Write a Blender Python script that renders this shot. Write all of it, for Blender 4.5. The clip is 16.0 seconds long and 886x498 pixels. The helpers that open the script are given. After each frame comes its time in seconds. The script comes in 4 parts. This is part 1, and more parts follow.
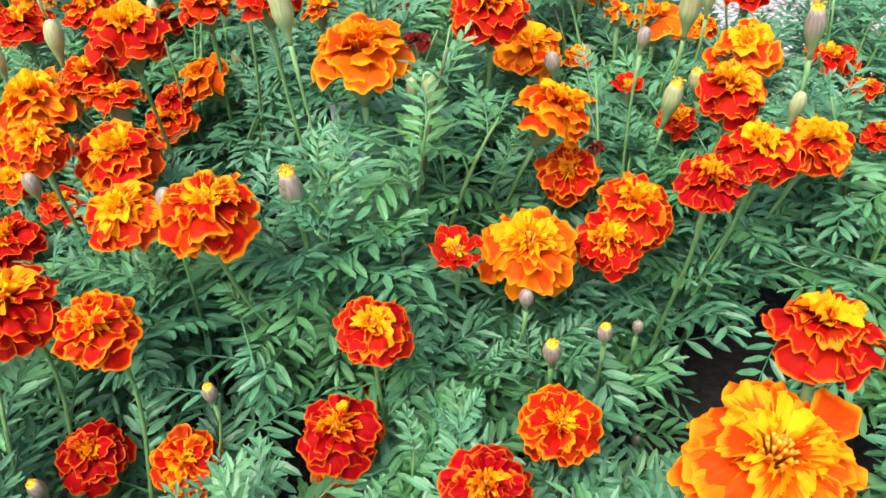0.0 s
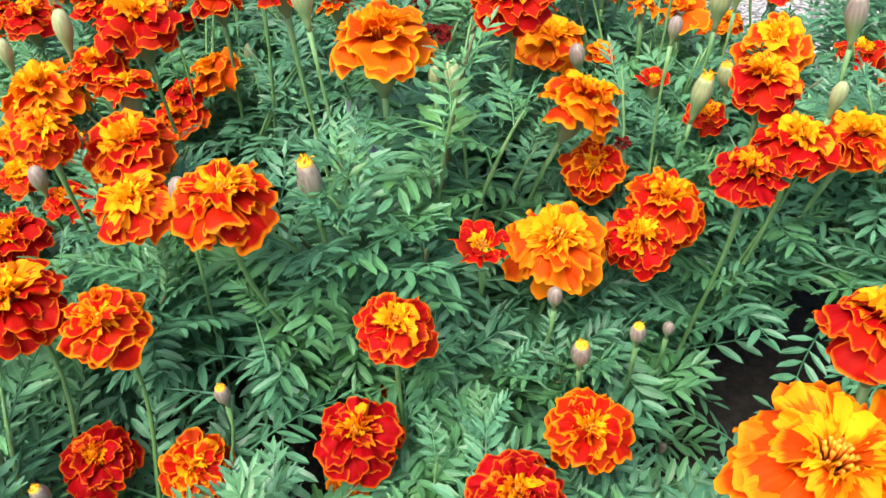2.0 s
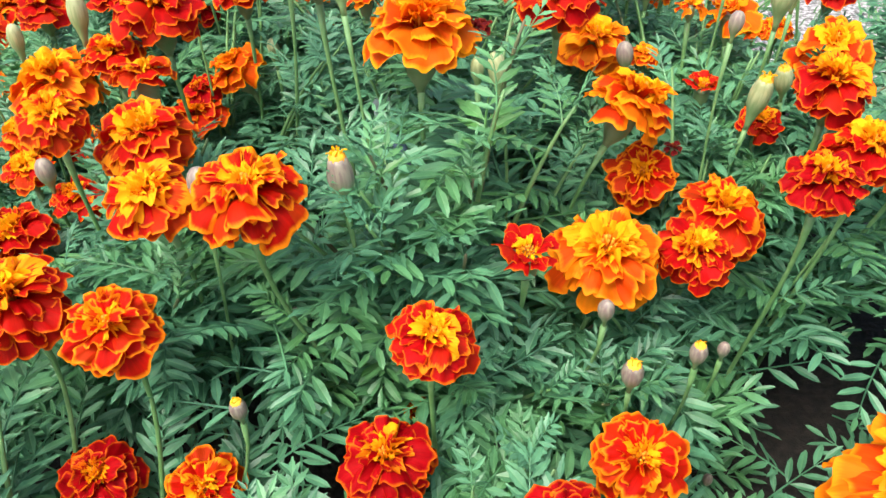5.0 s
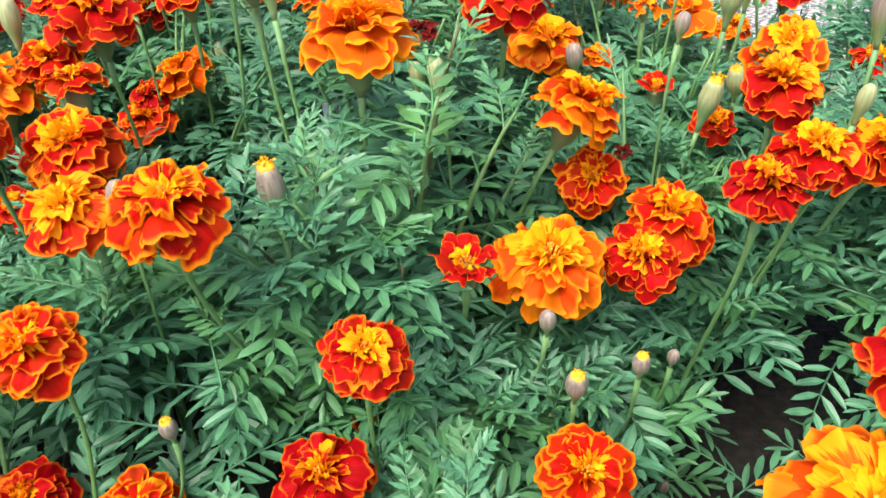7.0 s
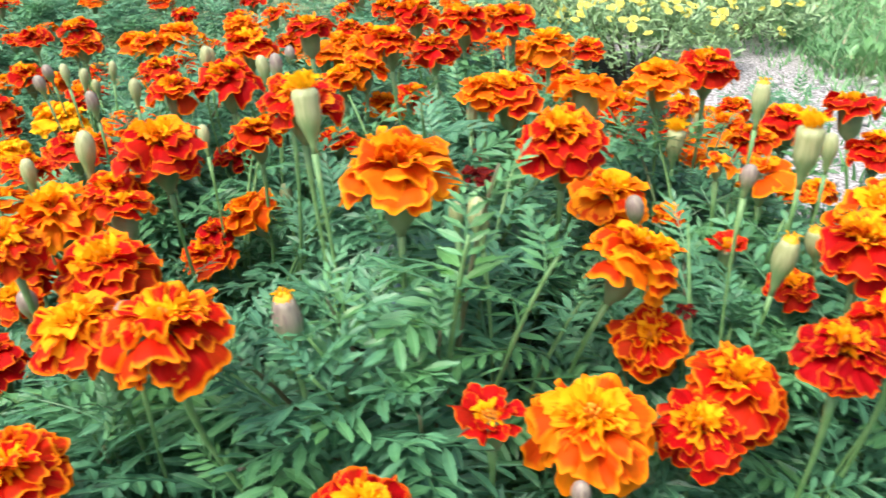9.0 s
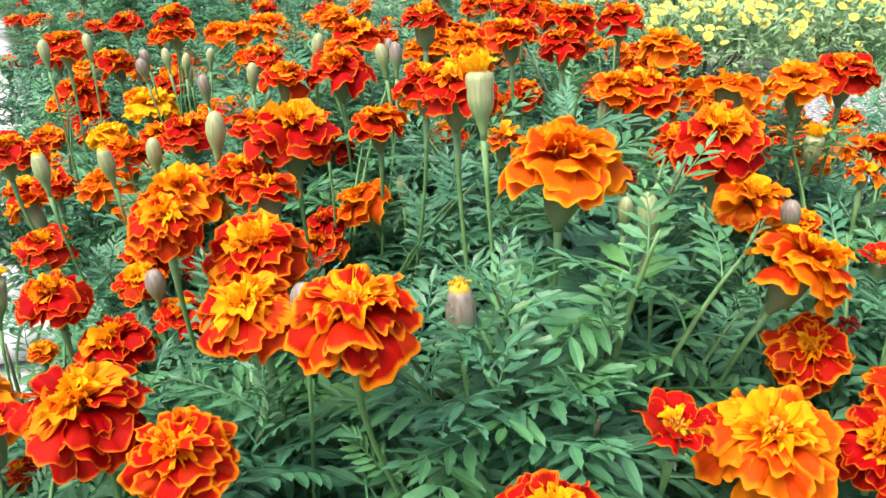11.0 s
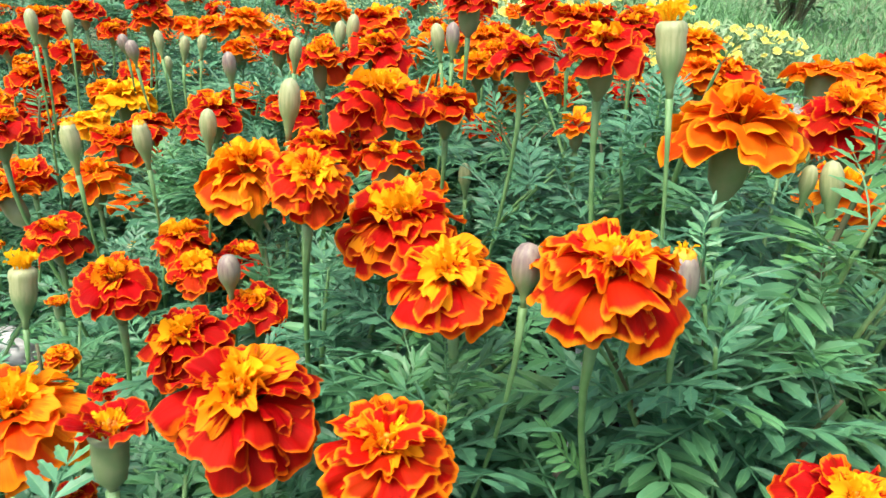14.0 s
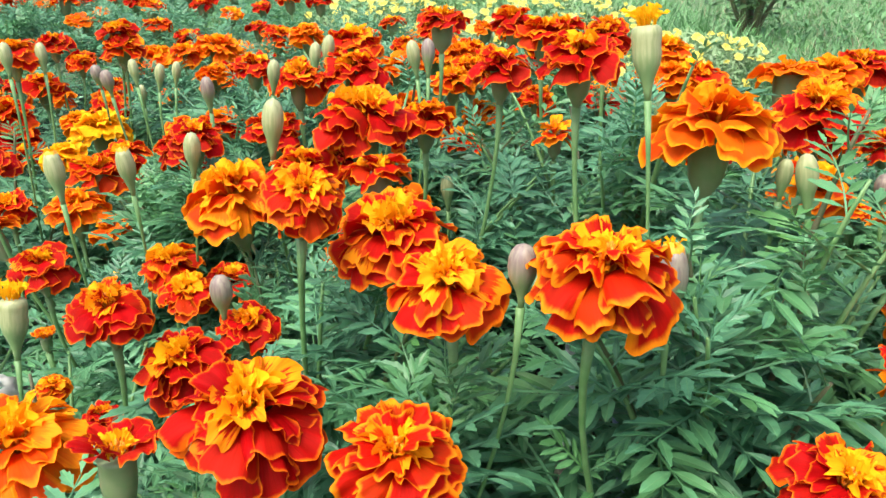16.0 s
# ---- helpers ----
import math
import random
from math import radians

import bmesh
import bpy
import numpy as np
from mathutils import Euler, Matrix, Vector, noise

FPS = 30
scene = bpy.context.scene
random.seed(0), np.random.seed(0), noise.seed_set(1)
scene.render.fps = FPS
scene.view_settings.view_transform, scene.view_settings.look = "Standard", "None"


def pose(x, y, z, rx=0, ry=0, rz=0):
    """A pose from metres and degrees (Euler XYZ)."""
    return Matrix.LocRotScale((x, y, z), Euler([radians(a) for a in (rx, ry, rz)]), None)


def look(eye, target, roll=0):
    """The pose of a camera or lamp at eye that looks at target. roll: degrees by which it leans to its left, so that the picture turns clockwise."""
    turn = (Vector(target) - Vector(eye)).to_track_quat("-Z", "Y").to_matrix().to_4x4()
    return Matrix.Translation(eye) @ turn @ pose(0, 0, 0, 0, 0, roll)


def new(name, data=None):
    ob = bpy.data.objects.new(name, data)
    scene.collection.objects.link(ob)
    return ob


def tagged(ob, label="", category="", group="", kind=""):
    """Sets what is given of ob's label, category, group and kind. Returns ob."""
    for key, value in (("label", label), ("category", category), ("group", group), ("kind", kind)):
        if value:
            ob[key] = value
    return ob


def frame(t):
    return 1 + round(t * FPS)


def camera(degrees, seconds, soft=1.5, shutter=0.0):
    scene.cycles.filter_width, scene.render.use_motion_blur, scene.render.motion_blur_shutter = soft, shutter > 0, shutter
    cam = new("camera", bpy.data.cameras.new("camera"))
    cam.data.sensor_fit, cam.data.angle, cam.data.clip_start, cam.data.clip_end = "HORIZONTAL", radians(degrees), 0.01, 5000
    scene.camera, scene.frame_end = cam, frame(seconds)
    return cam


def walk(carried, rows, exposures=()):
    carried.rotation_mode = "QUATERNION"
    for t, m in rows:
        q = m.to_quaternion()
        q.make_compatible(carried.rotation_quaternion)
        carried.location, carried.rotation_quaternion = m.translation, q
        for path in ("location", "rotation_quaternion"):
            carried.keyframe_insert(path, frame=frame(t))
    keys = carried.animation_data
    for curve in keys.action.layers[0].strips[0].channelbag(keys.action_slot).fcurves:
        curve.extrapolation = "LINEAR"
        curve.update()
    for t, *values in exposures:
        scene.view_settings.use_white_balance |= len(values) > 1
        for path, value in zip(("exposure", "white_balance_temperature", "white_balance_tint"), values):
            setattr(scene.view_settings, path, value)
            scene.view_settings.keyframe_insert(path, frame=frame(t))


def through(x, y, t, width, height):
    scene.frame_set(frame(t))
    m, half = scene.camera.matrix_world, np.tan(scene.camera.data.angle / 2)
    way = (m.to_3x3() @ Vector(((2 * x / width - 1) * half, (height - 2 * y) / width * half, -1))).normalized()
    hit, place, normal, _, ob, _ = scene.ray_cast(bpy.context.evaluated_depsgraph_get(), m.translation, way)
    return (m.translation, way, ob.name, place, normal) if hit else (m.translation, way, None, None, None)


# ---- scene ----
# A bed of French marigolds: camera first, then light, materials, ground, plants and flowers.
cam = camera(59.0, 16.0, shutter=0.5)
PATH = [
    (0, (0.0062, -0.0086, 0.5315), (-0.0328, 0.7561, -0.1117), -4.14),
    (0.5, (-0.0013, -0.0081, 0.5267), (-0.0393, 0.7559, -0.1174), -3.96),
    (1, (-0.0058, -0.0037, 0.5234), (-0.0463, 0.7639, -0.1163), -3.86),
    (1.5, (-0.0070, -0.0016, 0.5159), (-0.0525, 0.7679, -0.1211), -3.84),
    (2, (-0.0067, 0.0019, 0.5121), (-0.0497, 0.7754, -0.1203), -4.07),
    (2.5, (-0.0178, 0.0116, 0.5097), (-0.0671, 0.7865, -0.1204), -3.45),
    (3, (-0.0287, 0.0167, 0.5022), (-0.0861, 0.7900, -0.1293), -3.91),
    (3.5, (-0.0271, 0.0178, 0.4980), (-0.0830, 0.7961, -0.1273), -3.71),
    (3.7, (-0.0264, 0.0191, 0.4993), (-0.0819, 0.8002, -0.1227), -3.60),
    (5.8, (-0.0263, 0.0311, 0.4748), (-0.0775, 0.8203, -0.1371), -2.66),
    (6, (-0.0266, 0.0320, 0.4763), (-0.0791, 0.8205, -0.1365), -2.54),
    (6.5, (-0.0116, 0.0347, 0.4782), (-0.0489, 0.8212, -0.1382), -2.25),
    (7, (-0.0020, 0.0408, 0.4803), (-0.0353, 0.8275, -0.1361), -2.95),
    (7.5, (0.0065, 0.0555, 0.4652), (-0.0124, 0.8679, -0.1175), -2.56),
    (8, (0.0411, 0.0614, 0.4512), (-0.0314, 0.9233, -0.0506), -3.86),
    (8.5, (0.0512, 0.0583, 0.4596), (-0.0652, 0.9490, 0.0200), -3.48),
    (9, (0.0277, 0.0630, 0.4550), (-0.1272, 0.9504, 0.0210), -3.28),
    (9.5, (-0.0098, 0.0649, 0.4611), (-0.1929, 0.9531, 0.0397), -2.24),
    (9.7, (-0.0226, 0.0624, 0.4621), (-0.2138, 0.9478, 0.0384), -2.00),
    (11.8, (-0.0432, 0.0653, 0.4350), (-0.2376, 0.9485, 0.0081), -1.75),
    (12, (-0.0452, 0.0645, 0.4348), (-0.2392, 0.9445, 0.0013), -2.95),
    (12.5, (-0.0584, 0.0665, 0.4196), (-0.2506, 0.9532, -0.0011), -0.56),
    (13, (-0.0982, 0.0779, 0.4117), (-0.2182, 0.9858, 0.0102), -0.02),
    (13.5, (-0.1544, 0.0816, 0.4066), (-0.2215, 1.0002, 0.0172), 1.69),
    (14, (-0.1690, 0.0775, 0.4000), (-0.2290, 0.9972, 0.0121), 2.00),
    (14.5, (-0.1814, 0.0685, 0.4054), (-0.2353, 0.9867, 0.0129), 1.76),
    (15, (-0.1761, 0.0695, 0.4045), (-0.2150, 0.9893, 0.0141), 1.20),
    (15.5, (-0.1747, 0.0698, 0.4006), (-0.2078, 0.9935, 0.0187), 0.23),
    (16, (-0.1761, 0.0695, 0.3977), (-0.2054, 1.0000, 0.0327), -0.09),
]
walk(cam, [(t, look(eye, target, roll)) for t, eye, target, roll in PATH],
     exposures=[(0.0, 0.98), (7.2, 0.98), (8.0, 1.12), (8.5, 1.14), (9.0, 1.04), (9.6, 0.95), (12.0, 0.94), (16.0, 0.93)])

# ---------------------------------------------------------------- light: bright overcast
world = bpy.data.worlds.new("overcast_sky")
scene.world = world
world.use_nodes = True
wn, wl = world.node_tree.nodes, world.node_tree.links
sky = wn.new("ShaderNodeTexSky")
sky.sky_type = "NISHITA"
sky.sun_disc = False
sky.sun_elevation, sky.sun_rotation = radians(63), radians(218)
sky.air_density, sky.dust_density, sky.ozone_density = 1.0, 6.0, 1.0
wl.new(sky.outputs[0], wn["Background"].inputs[0])
wn["Background"].inputs[1].default_value = 0.175
sun_data = bpy.data.lights.new("sun", "SUN")
sun_data.energy, sun_data.angle, sun_data.color = 1.95, radians(36), (1.0, 0.96, 0.89)
sun = new("sun", sun_data)
sun.matrix_world = look((-1.25, -1.2, 4.0), (0, 0.4, 0))

# ---------------------------------------------------------------- materials
def material(name, rough=0.6):
    m = bpy.data.materials.new(name)
    m.use_nodes = True
    n, l = m.node_tree.nodes, m.node_tree.links
    b = n["Principled BSDF"]
    b.inputs["Roughness"].default_value = rough
    return m, n, l, b


def mix_colour(n, l, fac, a, b):
    x = n.new("ShaderNodeMix")
    x.data_type = "RGBA"
    for socket, value in ((x.inputs[0], fac), (x.inputs[6], a), (x.inputs[7], b)):
        if hasattr(value, "is_linked"):
            l.new(value, socket)
        elif socket is x.inputs[0]:
            socket.default_value = value
        else:
            socket.default_value = (*value, 1)
    return x.outputs[2]


def ramp(n, l, fac, low, high):
    r = n.new("ShaderNodeMapRange")
    r.interpolation_type = "SMOOTHSTEP"
    r.inputs[1].default_value, r.inputs[2].default_value = low, high
    l.new(fac, r.inputs[0])
    return r.outputs[0]


def maths(n, l, op, a, b, *more):
    x = n.new("ShaderNodeMath")
    x.operation = op
    for socket, value in zip(x.inputs, (a, b, *more)):
        if hasattr(value, "is_linked"):
            l.new(value, socket)
        else:
            socket.default_value = value
    return x.outputs[0]


def noise_of(n, l, scale, detail=3.0, coords=None, rough=0.5):
    x = n.new("ShaderNodeTexNoise")
    x.inputs["Scale"].default_value, x.inputs["Detail"].default_value, x.inputs["Roughness"].default_value = scale, detail, rough
    if coords is not None:
        l.new(coords, x.inputs["Vector"])
    return x.outputs[0]


def attribute(n, name):
    x = n.new("ShaderNodeAttribute")
    x.attribute_name = name
    return x


def see_through(m, n, l, b, colour, amount):
    """Thin leaves and petals let part of the light through."""
    t = n.new("ShaderNodeBsdfTranslucent")
    l.new(colour, t.inputs[0])
    s = n.new("ShaderNodeMixShader")
    s.inputs[0].default_value = amount
    l.new(b.outputs[0], s.inputs[1])
    l.new(t.outputs[0], s.inputs[2])
    l.new(s.outputs[0], n["Material Output"].inputs[0])


def bump(n, l, b, height, strength, distance):
    x = n.new("ShaderNodeBump")
    x.inputs["Strength"].default_value, x.inputs["Distance"].default_value = strength, distance
    l.new(height, x.inputs["Height"])
    l.new(x.outputs[0], b.inputs["Normal"])


def petal_material(name, body, rim, crest, rim_from, rim_to, heart_from, heart_to, vary=0.0):
    m, n, l, b = material(name, 0.6)
    b.inputs["Specular IOR Level"].default_value = 0.08
    uv = n.new("ShaderNodeUVMap")
    wide = n.new("ShaderNodeMapping")
    wide.inputs["Scale"].default_value = (24, 2.0, 1)
    l.new(uv.outputs[0], wide.inputs[0])
    streak = noise_of(n, l, 1.0, 3, wide.outputs[0])
    sep = n.new("ShaderNodeSeparateXYZ")
    l.new(uv.outputs[0], sep.inputs[0])
    across = maths(n, l, "ABSOLUTE", maths(n, l, "MULTIPLY_ADD", sep.outputs[0], 2.0, -1.0), 0.0)
    across = maths(n, l, "MULTIPLY_ADD", across, 0.42, 0.58)
    across = maths(n, l, "MULTIPLY", across, maths(n, l, "MINIMUM", maths(n, l, "MULTIPLY", sep.outputs[1], 1.5), 1.0))
    edge = maths(n, l, "MAXIMUM", sep.outputs[1], across)
    geo = n.new("ShaderNodeNewGeometry")
    blotch = noise_of(n, l, 170.0, 2, geo.outputs["Position"])
    broad = noise_of(n, l, 55.0, 2, geo.outputs["Position"])
    edge = maths(n, l, "ADD", edge, maths(n, l, "MULTIPLY", maths(n, l, "SUBTRACT", maths(n, l, "ADD", streak, blotch), 1.0), 0.06))
    tone = maths(n, l, "FRACT", maths(n, l, "ADD", n.new("ShaderNodeObjectInfo").outputs["Random"], geo.outputs["Random Per Island"]), 0.0)
    deep = mix_colour(n, l, ramp(n, l, maths(n, l, "ADD", maths(n, l, "MULTIPLY", broad, 0.6), maths(n, l, "MULTIPLY", streak, 0.4)), 0.35, 0.65), body, tuple(c * 0.66 for c in body))
    warm = mix_colour(n, l, maths(n, l, "MULTIPLY", ramp(n, l, maths(n, l, "ADD", maths(n, l, "MULTIPLY", tone, 0.7), maths(n, l, "MULTIPLY", streak, 0.3)), 0.3, 0.8), vary), deep, crest)
    heart = maths(n, l, "ADD", attribute(n, "crest").outputs["Fac"], maths(n, l, "MULTIPLY", maths(n, l, "SUBTRACT", maths(n, l, "ADD", tone, streak), 1.0), 0.45))
    inner = ramp(n, l, heart, heart_from, heart_to)
    col = mix_colour(n, l, maths(n, l, "MULTIPLY", maths(n, l, "MULTIPLY", inner, inner), 0.35), warm, crest)
    edge = maths(n, l, "ADD", edge, maths(n, l, "MULTIPLY", inner, 0.42))
    col = mix_colour(n, l, ramp(n, l, edge, rim_from, rim_to), col, mix_colour(n, l, inner, rim, crest))
    l.new(col, b.inputs["Base Color"])
    bump(n, l, b, streak, 0.45, 0.0007)
    see_through(m, n, l, b, col, 0.32)
    return m


PETALS = {
    "crimson": petal_material("crimson_petal", (0.42, 0.0018, 0.005), (0.78, 0.13, 0.005), (0.90, 0.40, 0.006), 0.93, 1.0, 0.50, 1.0, 0.0),
    "red": petal_material("red_petal", (0.50, 0.0030, 0.004), (0.86, 0.16, 0.005), (0.94, 0.47, 0.008), 0.94, 1.0, 0.34, 0.85, 0.02),
    "scarlet": petal_material("scarlet_petal", (0.56, 0.0065, 0.003), (0.89, 0.21, 0.005), (0.94, 0.47, 0.008), 0.915, 0.995, 0.28, 0.88, 0.06),
    "tiger": petal_material("tiger_petal", (0.57, 0.0075, 0.002), (0.90, 0.25, 0.006), (0.94, 0.47, 0.008), 0.90, 0.985, 0.40, 1.05, 0.05),
    "orange": petal_material("orange_petal", (0.80, 0.080, 0.002), (0.92, 0.33, 0.006), (0.92, 0.37, 0.008), 0.90, 1.0, 0.32, 1.0, 0.22),
    "amber": petal_material("amber_petal", (0.68, 0.036, 0.002), (0.92, 0.28, 0.006), (0.94, 0.47, 0.008), 0.87, 0.985, 0.16, 0.85, 0.26),
    "gold": petal_material("gold_petal", (0.78, 0.070, 0.002), (0.92, 0.27, 0.006), (0.92, 0.45, 0.008), 0.88, 1.0, 0.16, 0.85, 0.34),
    "yellow": petal_material("yellow_petal", (0.90, 0.28, 0.004), (0.92, 0.48, 0.008), (0.92, 0.52, 0.010), 0.8, 0.98, 0.1, 0.6, 0.4),
    "rust": petal_material("faded_petal", (0.17, 0.010, 0.012), (0.32, 0.03, 0.010), (0.5, 0.10, 0.01), 0.9, 1.0, 0.6, 1.0, 0.0),
}


def leaf_material(name, dark, light, scale=90.0, through=0.16, young=(0.11, 0.30, 0.05)):
    m, n, l, b = material(name, 0.42)
    b.inputs["Specular IOR Level"].default_value = 0.5
    geo = n.new("ShaderNodeNewGeometry")
    rnd = n.new("ShaderNodeObjectInfo").outputs["Random"]
    tone = maths(n, l, "FRACT", maths(n, l, "ADD", maths(n, l, "MULTIPLY", rnd, 0.8), maths(n, l, "MULTIPLY", geo.outputs["Random Per Island"], 0.45)), 0.0)
    blotch = noise_of(n, l, scale, 4, geo.outputs["Position"])
    fine = noise_of(n, l, 900.0, 2, geo.outputs["Position"])
    fac = maths(n, l, "ADD", maths(n, l, "MULTIPLY", tone, 0.65), maths(n, l, "MULTIPLY", ramp(n, l, blotch, 0.3, 0.7), 0.35))
    col = mix_colour(n, l, fac, dark, light)
    col = mix_colour(n, l, maths(n, l, "MULTIPLY", ramp(n, l, rnd, 0.76, 0.95), 0.35), col, young)
    patch = noise_of(n, l, 11.0, 2, geo.outputs["Position"])
    col = mix_colour(n, l, maths(n, l, "MULTIPLY", ramp(n, l, patch, 0.47, 0.70), 0.38), col, young)
    rib = ramp(n, l, attribute(n, "rib").outputs["Fac"], 0.84, 1.0)
    col = mix_colour(n, l, maths(n, l, "MULTIPLY", rib, 0.45), col, (0.16, 0.34, 0.14))
    l.new(col, b.inputs["Base Color"])
    bump(n, l, b, fine, 0.3, 0.0004)
    see_through(m, n, l, b, col, through)
    return m


LEAF = leaf_material("marigold_leaf", (0.017, 0.086, 0.040), (0.128, 0.358, 0.196), through=0.24)


def plain_material(name, a, b_, scale, rough=0.6, depth=0.0005, detail=5.0):
    m, n, l, b = material(name, rough)
    geo = n.new("ShaderNodeNewGeometry")
    one = noise_of(n, l, scale, detail, geo.outputs["Position"])
    two = noise_of(n, l, scale * 0.13, 3, geo.outputs["Position"])
    fac = ramp(n, l, maths(n, l, "ADD", maths(n, l, "MULTIPLY", one, 0.6), maths(n, l, "MULTIPLY", two, 0.4)), 0.32, 0.68)
    l.new(mix_colour(n, l, fac, a, b_), b.inputs["Base Color"])
    bump(n, l, b, one, 0.6, depth)
    return m


STEM = plain_material("stem_skin", (0.085, 0.21, 0.06), (0.15, 0.29, 0.11), 120, 0.5, 0.0003)
BRANCH = plain_material("branch_skin", (0.06, 0.11, 0.035), (0.11, 0.09, 0.05), 60, 0.6, 0.0004)
CALYX = plain_material("calyx_skin", (0.10, 0.19, 0.065), (0.19, 0.22, 0.11), 90, 0.5, 0.0004)


def bud_material(name, dark, light):
    """Bud skin: green at the foot and purplish brown above, in fine lengthwise veins."""
    m, n, l, b = material(name, 0.5)
    tc = n.new("ShaderNodeTexCoord")
    sep = n.new("ShaderNodeSeparateXYZ")
    l.new(tc.outputs["Object"], sep.inputs[0])
    mp = n.new("ShaderNodeMapping")
    mp.inputs["Scale"].default_value = (520, 520, 40)
    l.new(tc.outputs["Object"], mp.inputs[0])
    vein = noise_of(n, l, 1.0, 3, mp.outputs[0])
    low = maths(n, l, "ADD", sep.outputs[2], maths(n, l, "MULTIPLY", maths(n, l, "SUBTRACT", vein, 0.5), 0.010))
    skin = mix_colour(n, l, ramp(n, l, vein, 0.35, 0.65), dark, light)
    l.new(mix_colour(n, l, ramp(n, l, low, -0.011, 0.003), (0.17, 0.28, 0.11), skin), b.inputs["Base Color"])
    bump(n, l, b, vein, 0.3, 0.0004)
    return m


PINK_CALYX = bud_material("purplish_bud_skin", (0.18, 0.135, 0.12), (0.27, 0.235, 0.18))
GREEN_BUD = bud_material("green_bud_skin", (0.25, 0.29, 0.125), (0.34, 0.37, 0.19))
HUSK = plain_material("dry_husk", (0.16, 0.12, 0.10), (0.42, 0.36, 0.30), 400, 0.8, 0.0008)
FLORET = plain_material("floret", (0.85, 0.34, 0.01), (0.75, 0.20, 0.008), 500, 0.6, 0.0006)
TIP = plain_material("bud_tip", (0.85, 0.50, 0.02), (0.75, 0.28, 0.01), 300, 0.6, 0.0004)
STONE = plain_material("grey_stone", (0.46, 0.45, 0.44), (0.28, 0.27, 0.26), 35, 0.85, 0.004)
PALE_STONE = plain_material("pale_stone", (0.78, 0.78, 0.79), (0.52, 0.52, 0.53), 30, 0.8, 0.004)


# ---------------------------------------------------------------- mesh helpers
def mesh_of(name, verts, faces, mat, smooth=True, floats=None, uvs=None):
    me = bpy.data.meshes.new(name)
    me.from_pydata([tuple(v) for v in verts], [], [tuple(f) for f in faces])
    me.materials.append(mat)
    if smooth:
        me.polygons.foreach_set("use_smooth", [True] * len(me.polygons))
    for key, values in (floats or {}).items():
        me.attributes.new(key, "FLOAT", "POINT").data.foreach_set("value", np.asarray(values, np.float32))
    if uvs is not None:
        layer = me.uv_layers.new(name="UVMap")
        index = np.zeros(len(me.loops), np.int32)
        me.loops.foreach_get("vertex_index", index)
        layer.data.foreach_set("uv", np.asarray(uvs, np.float32)[index].ravel())
    me.update()
    return me


def part(name, me, parent, matrix=None, label=""):
    ob = new(name, me)
    ob.parent = parent
    if matrix is not None:
        ob.matrix_local = matrix
    if label:
        ob["label"] = label
    return ob


def tube(points, radii, sides=7):
    """Vertices and faces of a tapered tube along points."""
    pts = [Vector(p) for p in points]
    verts, faces = [], []
    side = Vector((0.31, 0.95, 0.1))
    for i, p in enumerate(pts):
        d = (pts[min(i + 1, len(pts) - 1)] - pts[max(i - 1, 0)]).normalized()
        u = d.cross(side).normalized()
        w = d.cross(u)
        for k in range(sides):
            a = 2 * math.pi * k / sides
            verts.append(p + (u * math.cos(a) + w * math.sin(a)) * radii[i])
    for i in range(len(pts) - 1):
        for k in range(sides):
            a, b = i * sides + k, i * sides + (k + 1) % sides
            faces.append((a, b, b + sides, a + sides))
    faces.append(tuple(range(sides))[::-1])
    faces.append(tuple((len(pts) - 1) * sides + k for k in range(sides)))
    return verts, faces


def lathe(profile, sides=16, rib=0.0, ribs=8):
    """A turned shape about z from (radius, height) pairs, with shallow ribs."""
    verts, faces = [], []
    for r, z in profile:
        for k in range(sides):
            a = 2 * math.pi * k / sides
            q = r * (1 + rib * math.cos(a * ribs))
            verts.append((q * math.cos(a), q * math.sin(a), z))
    for i in range(len(profile) - 1):
        for k in range(sides):
            a, b = i * sides + k, i * sides + (k + 1) % sides
            faces.append((a, b, b + sides, a + sides))
    faces.append(tuple(range(sides))[::-1])
    faces.append(tuple((len(profile) - 1) * sides + k for k in range(sides)))
    return verts, faces


def bend(start, end, lift, n=9):
    """Points of a stem that leaves start upright and swings over to end."""
    a, b = Vector(start), Vector(end)
    up = b + lift
    return [a * (1 - t) ** 3 + (a + Vector((0, 0, 0.4 * (b.z - a.z)))) * 3 * t * (1 - t) ** 2 + up * 3 * t * t * (1 - t) + b * t ** 3 for t in np.linspace(0, 1, n)]


# ---------------------------------------------------------------- petals


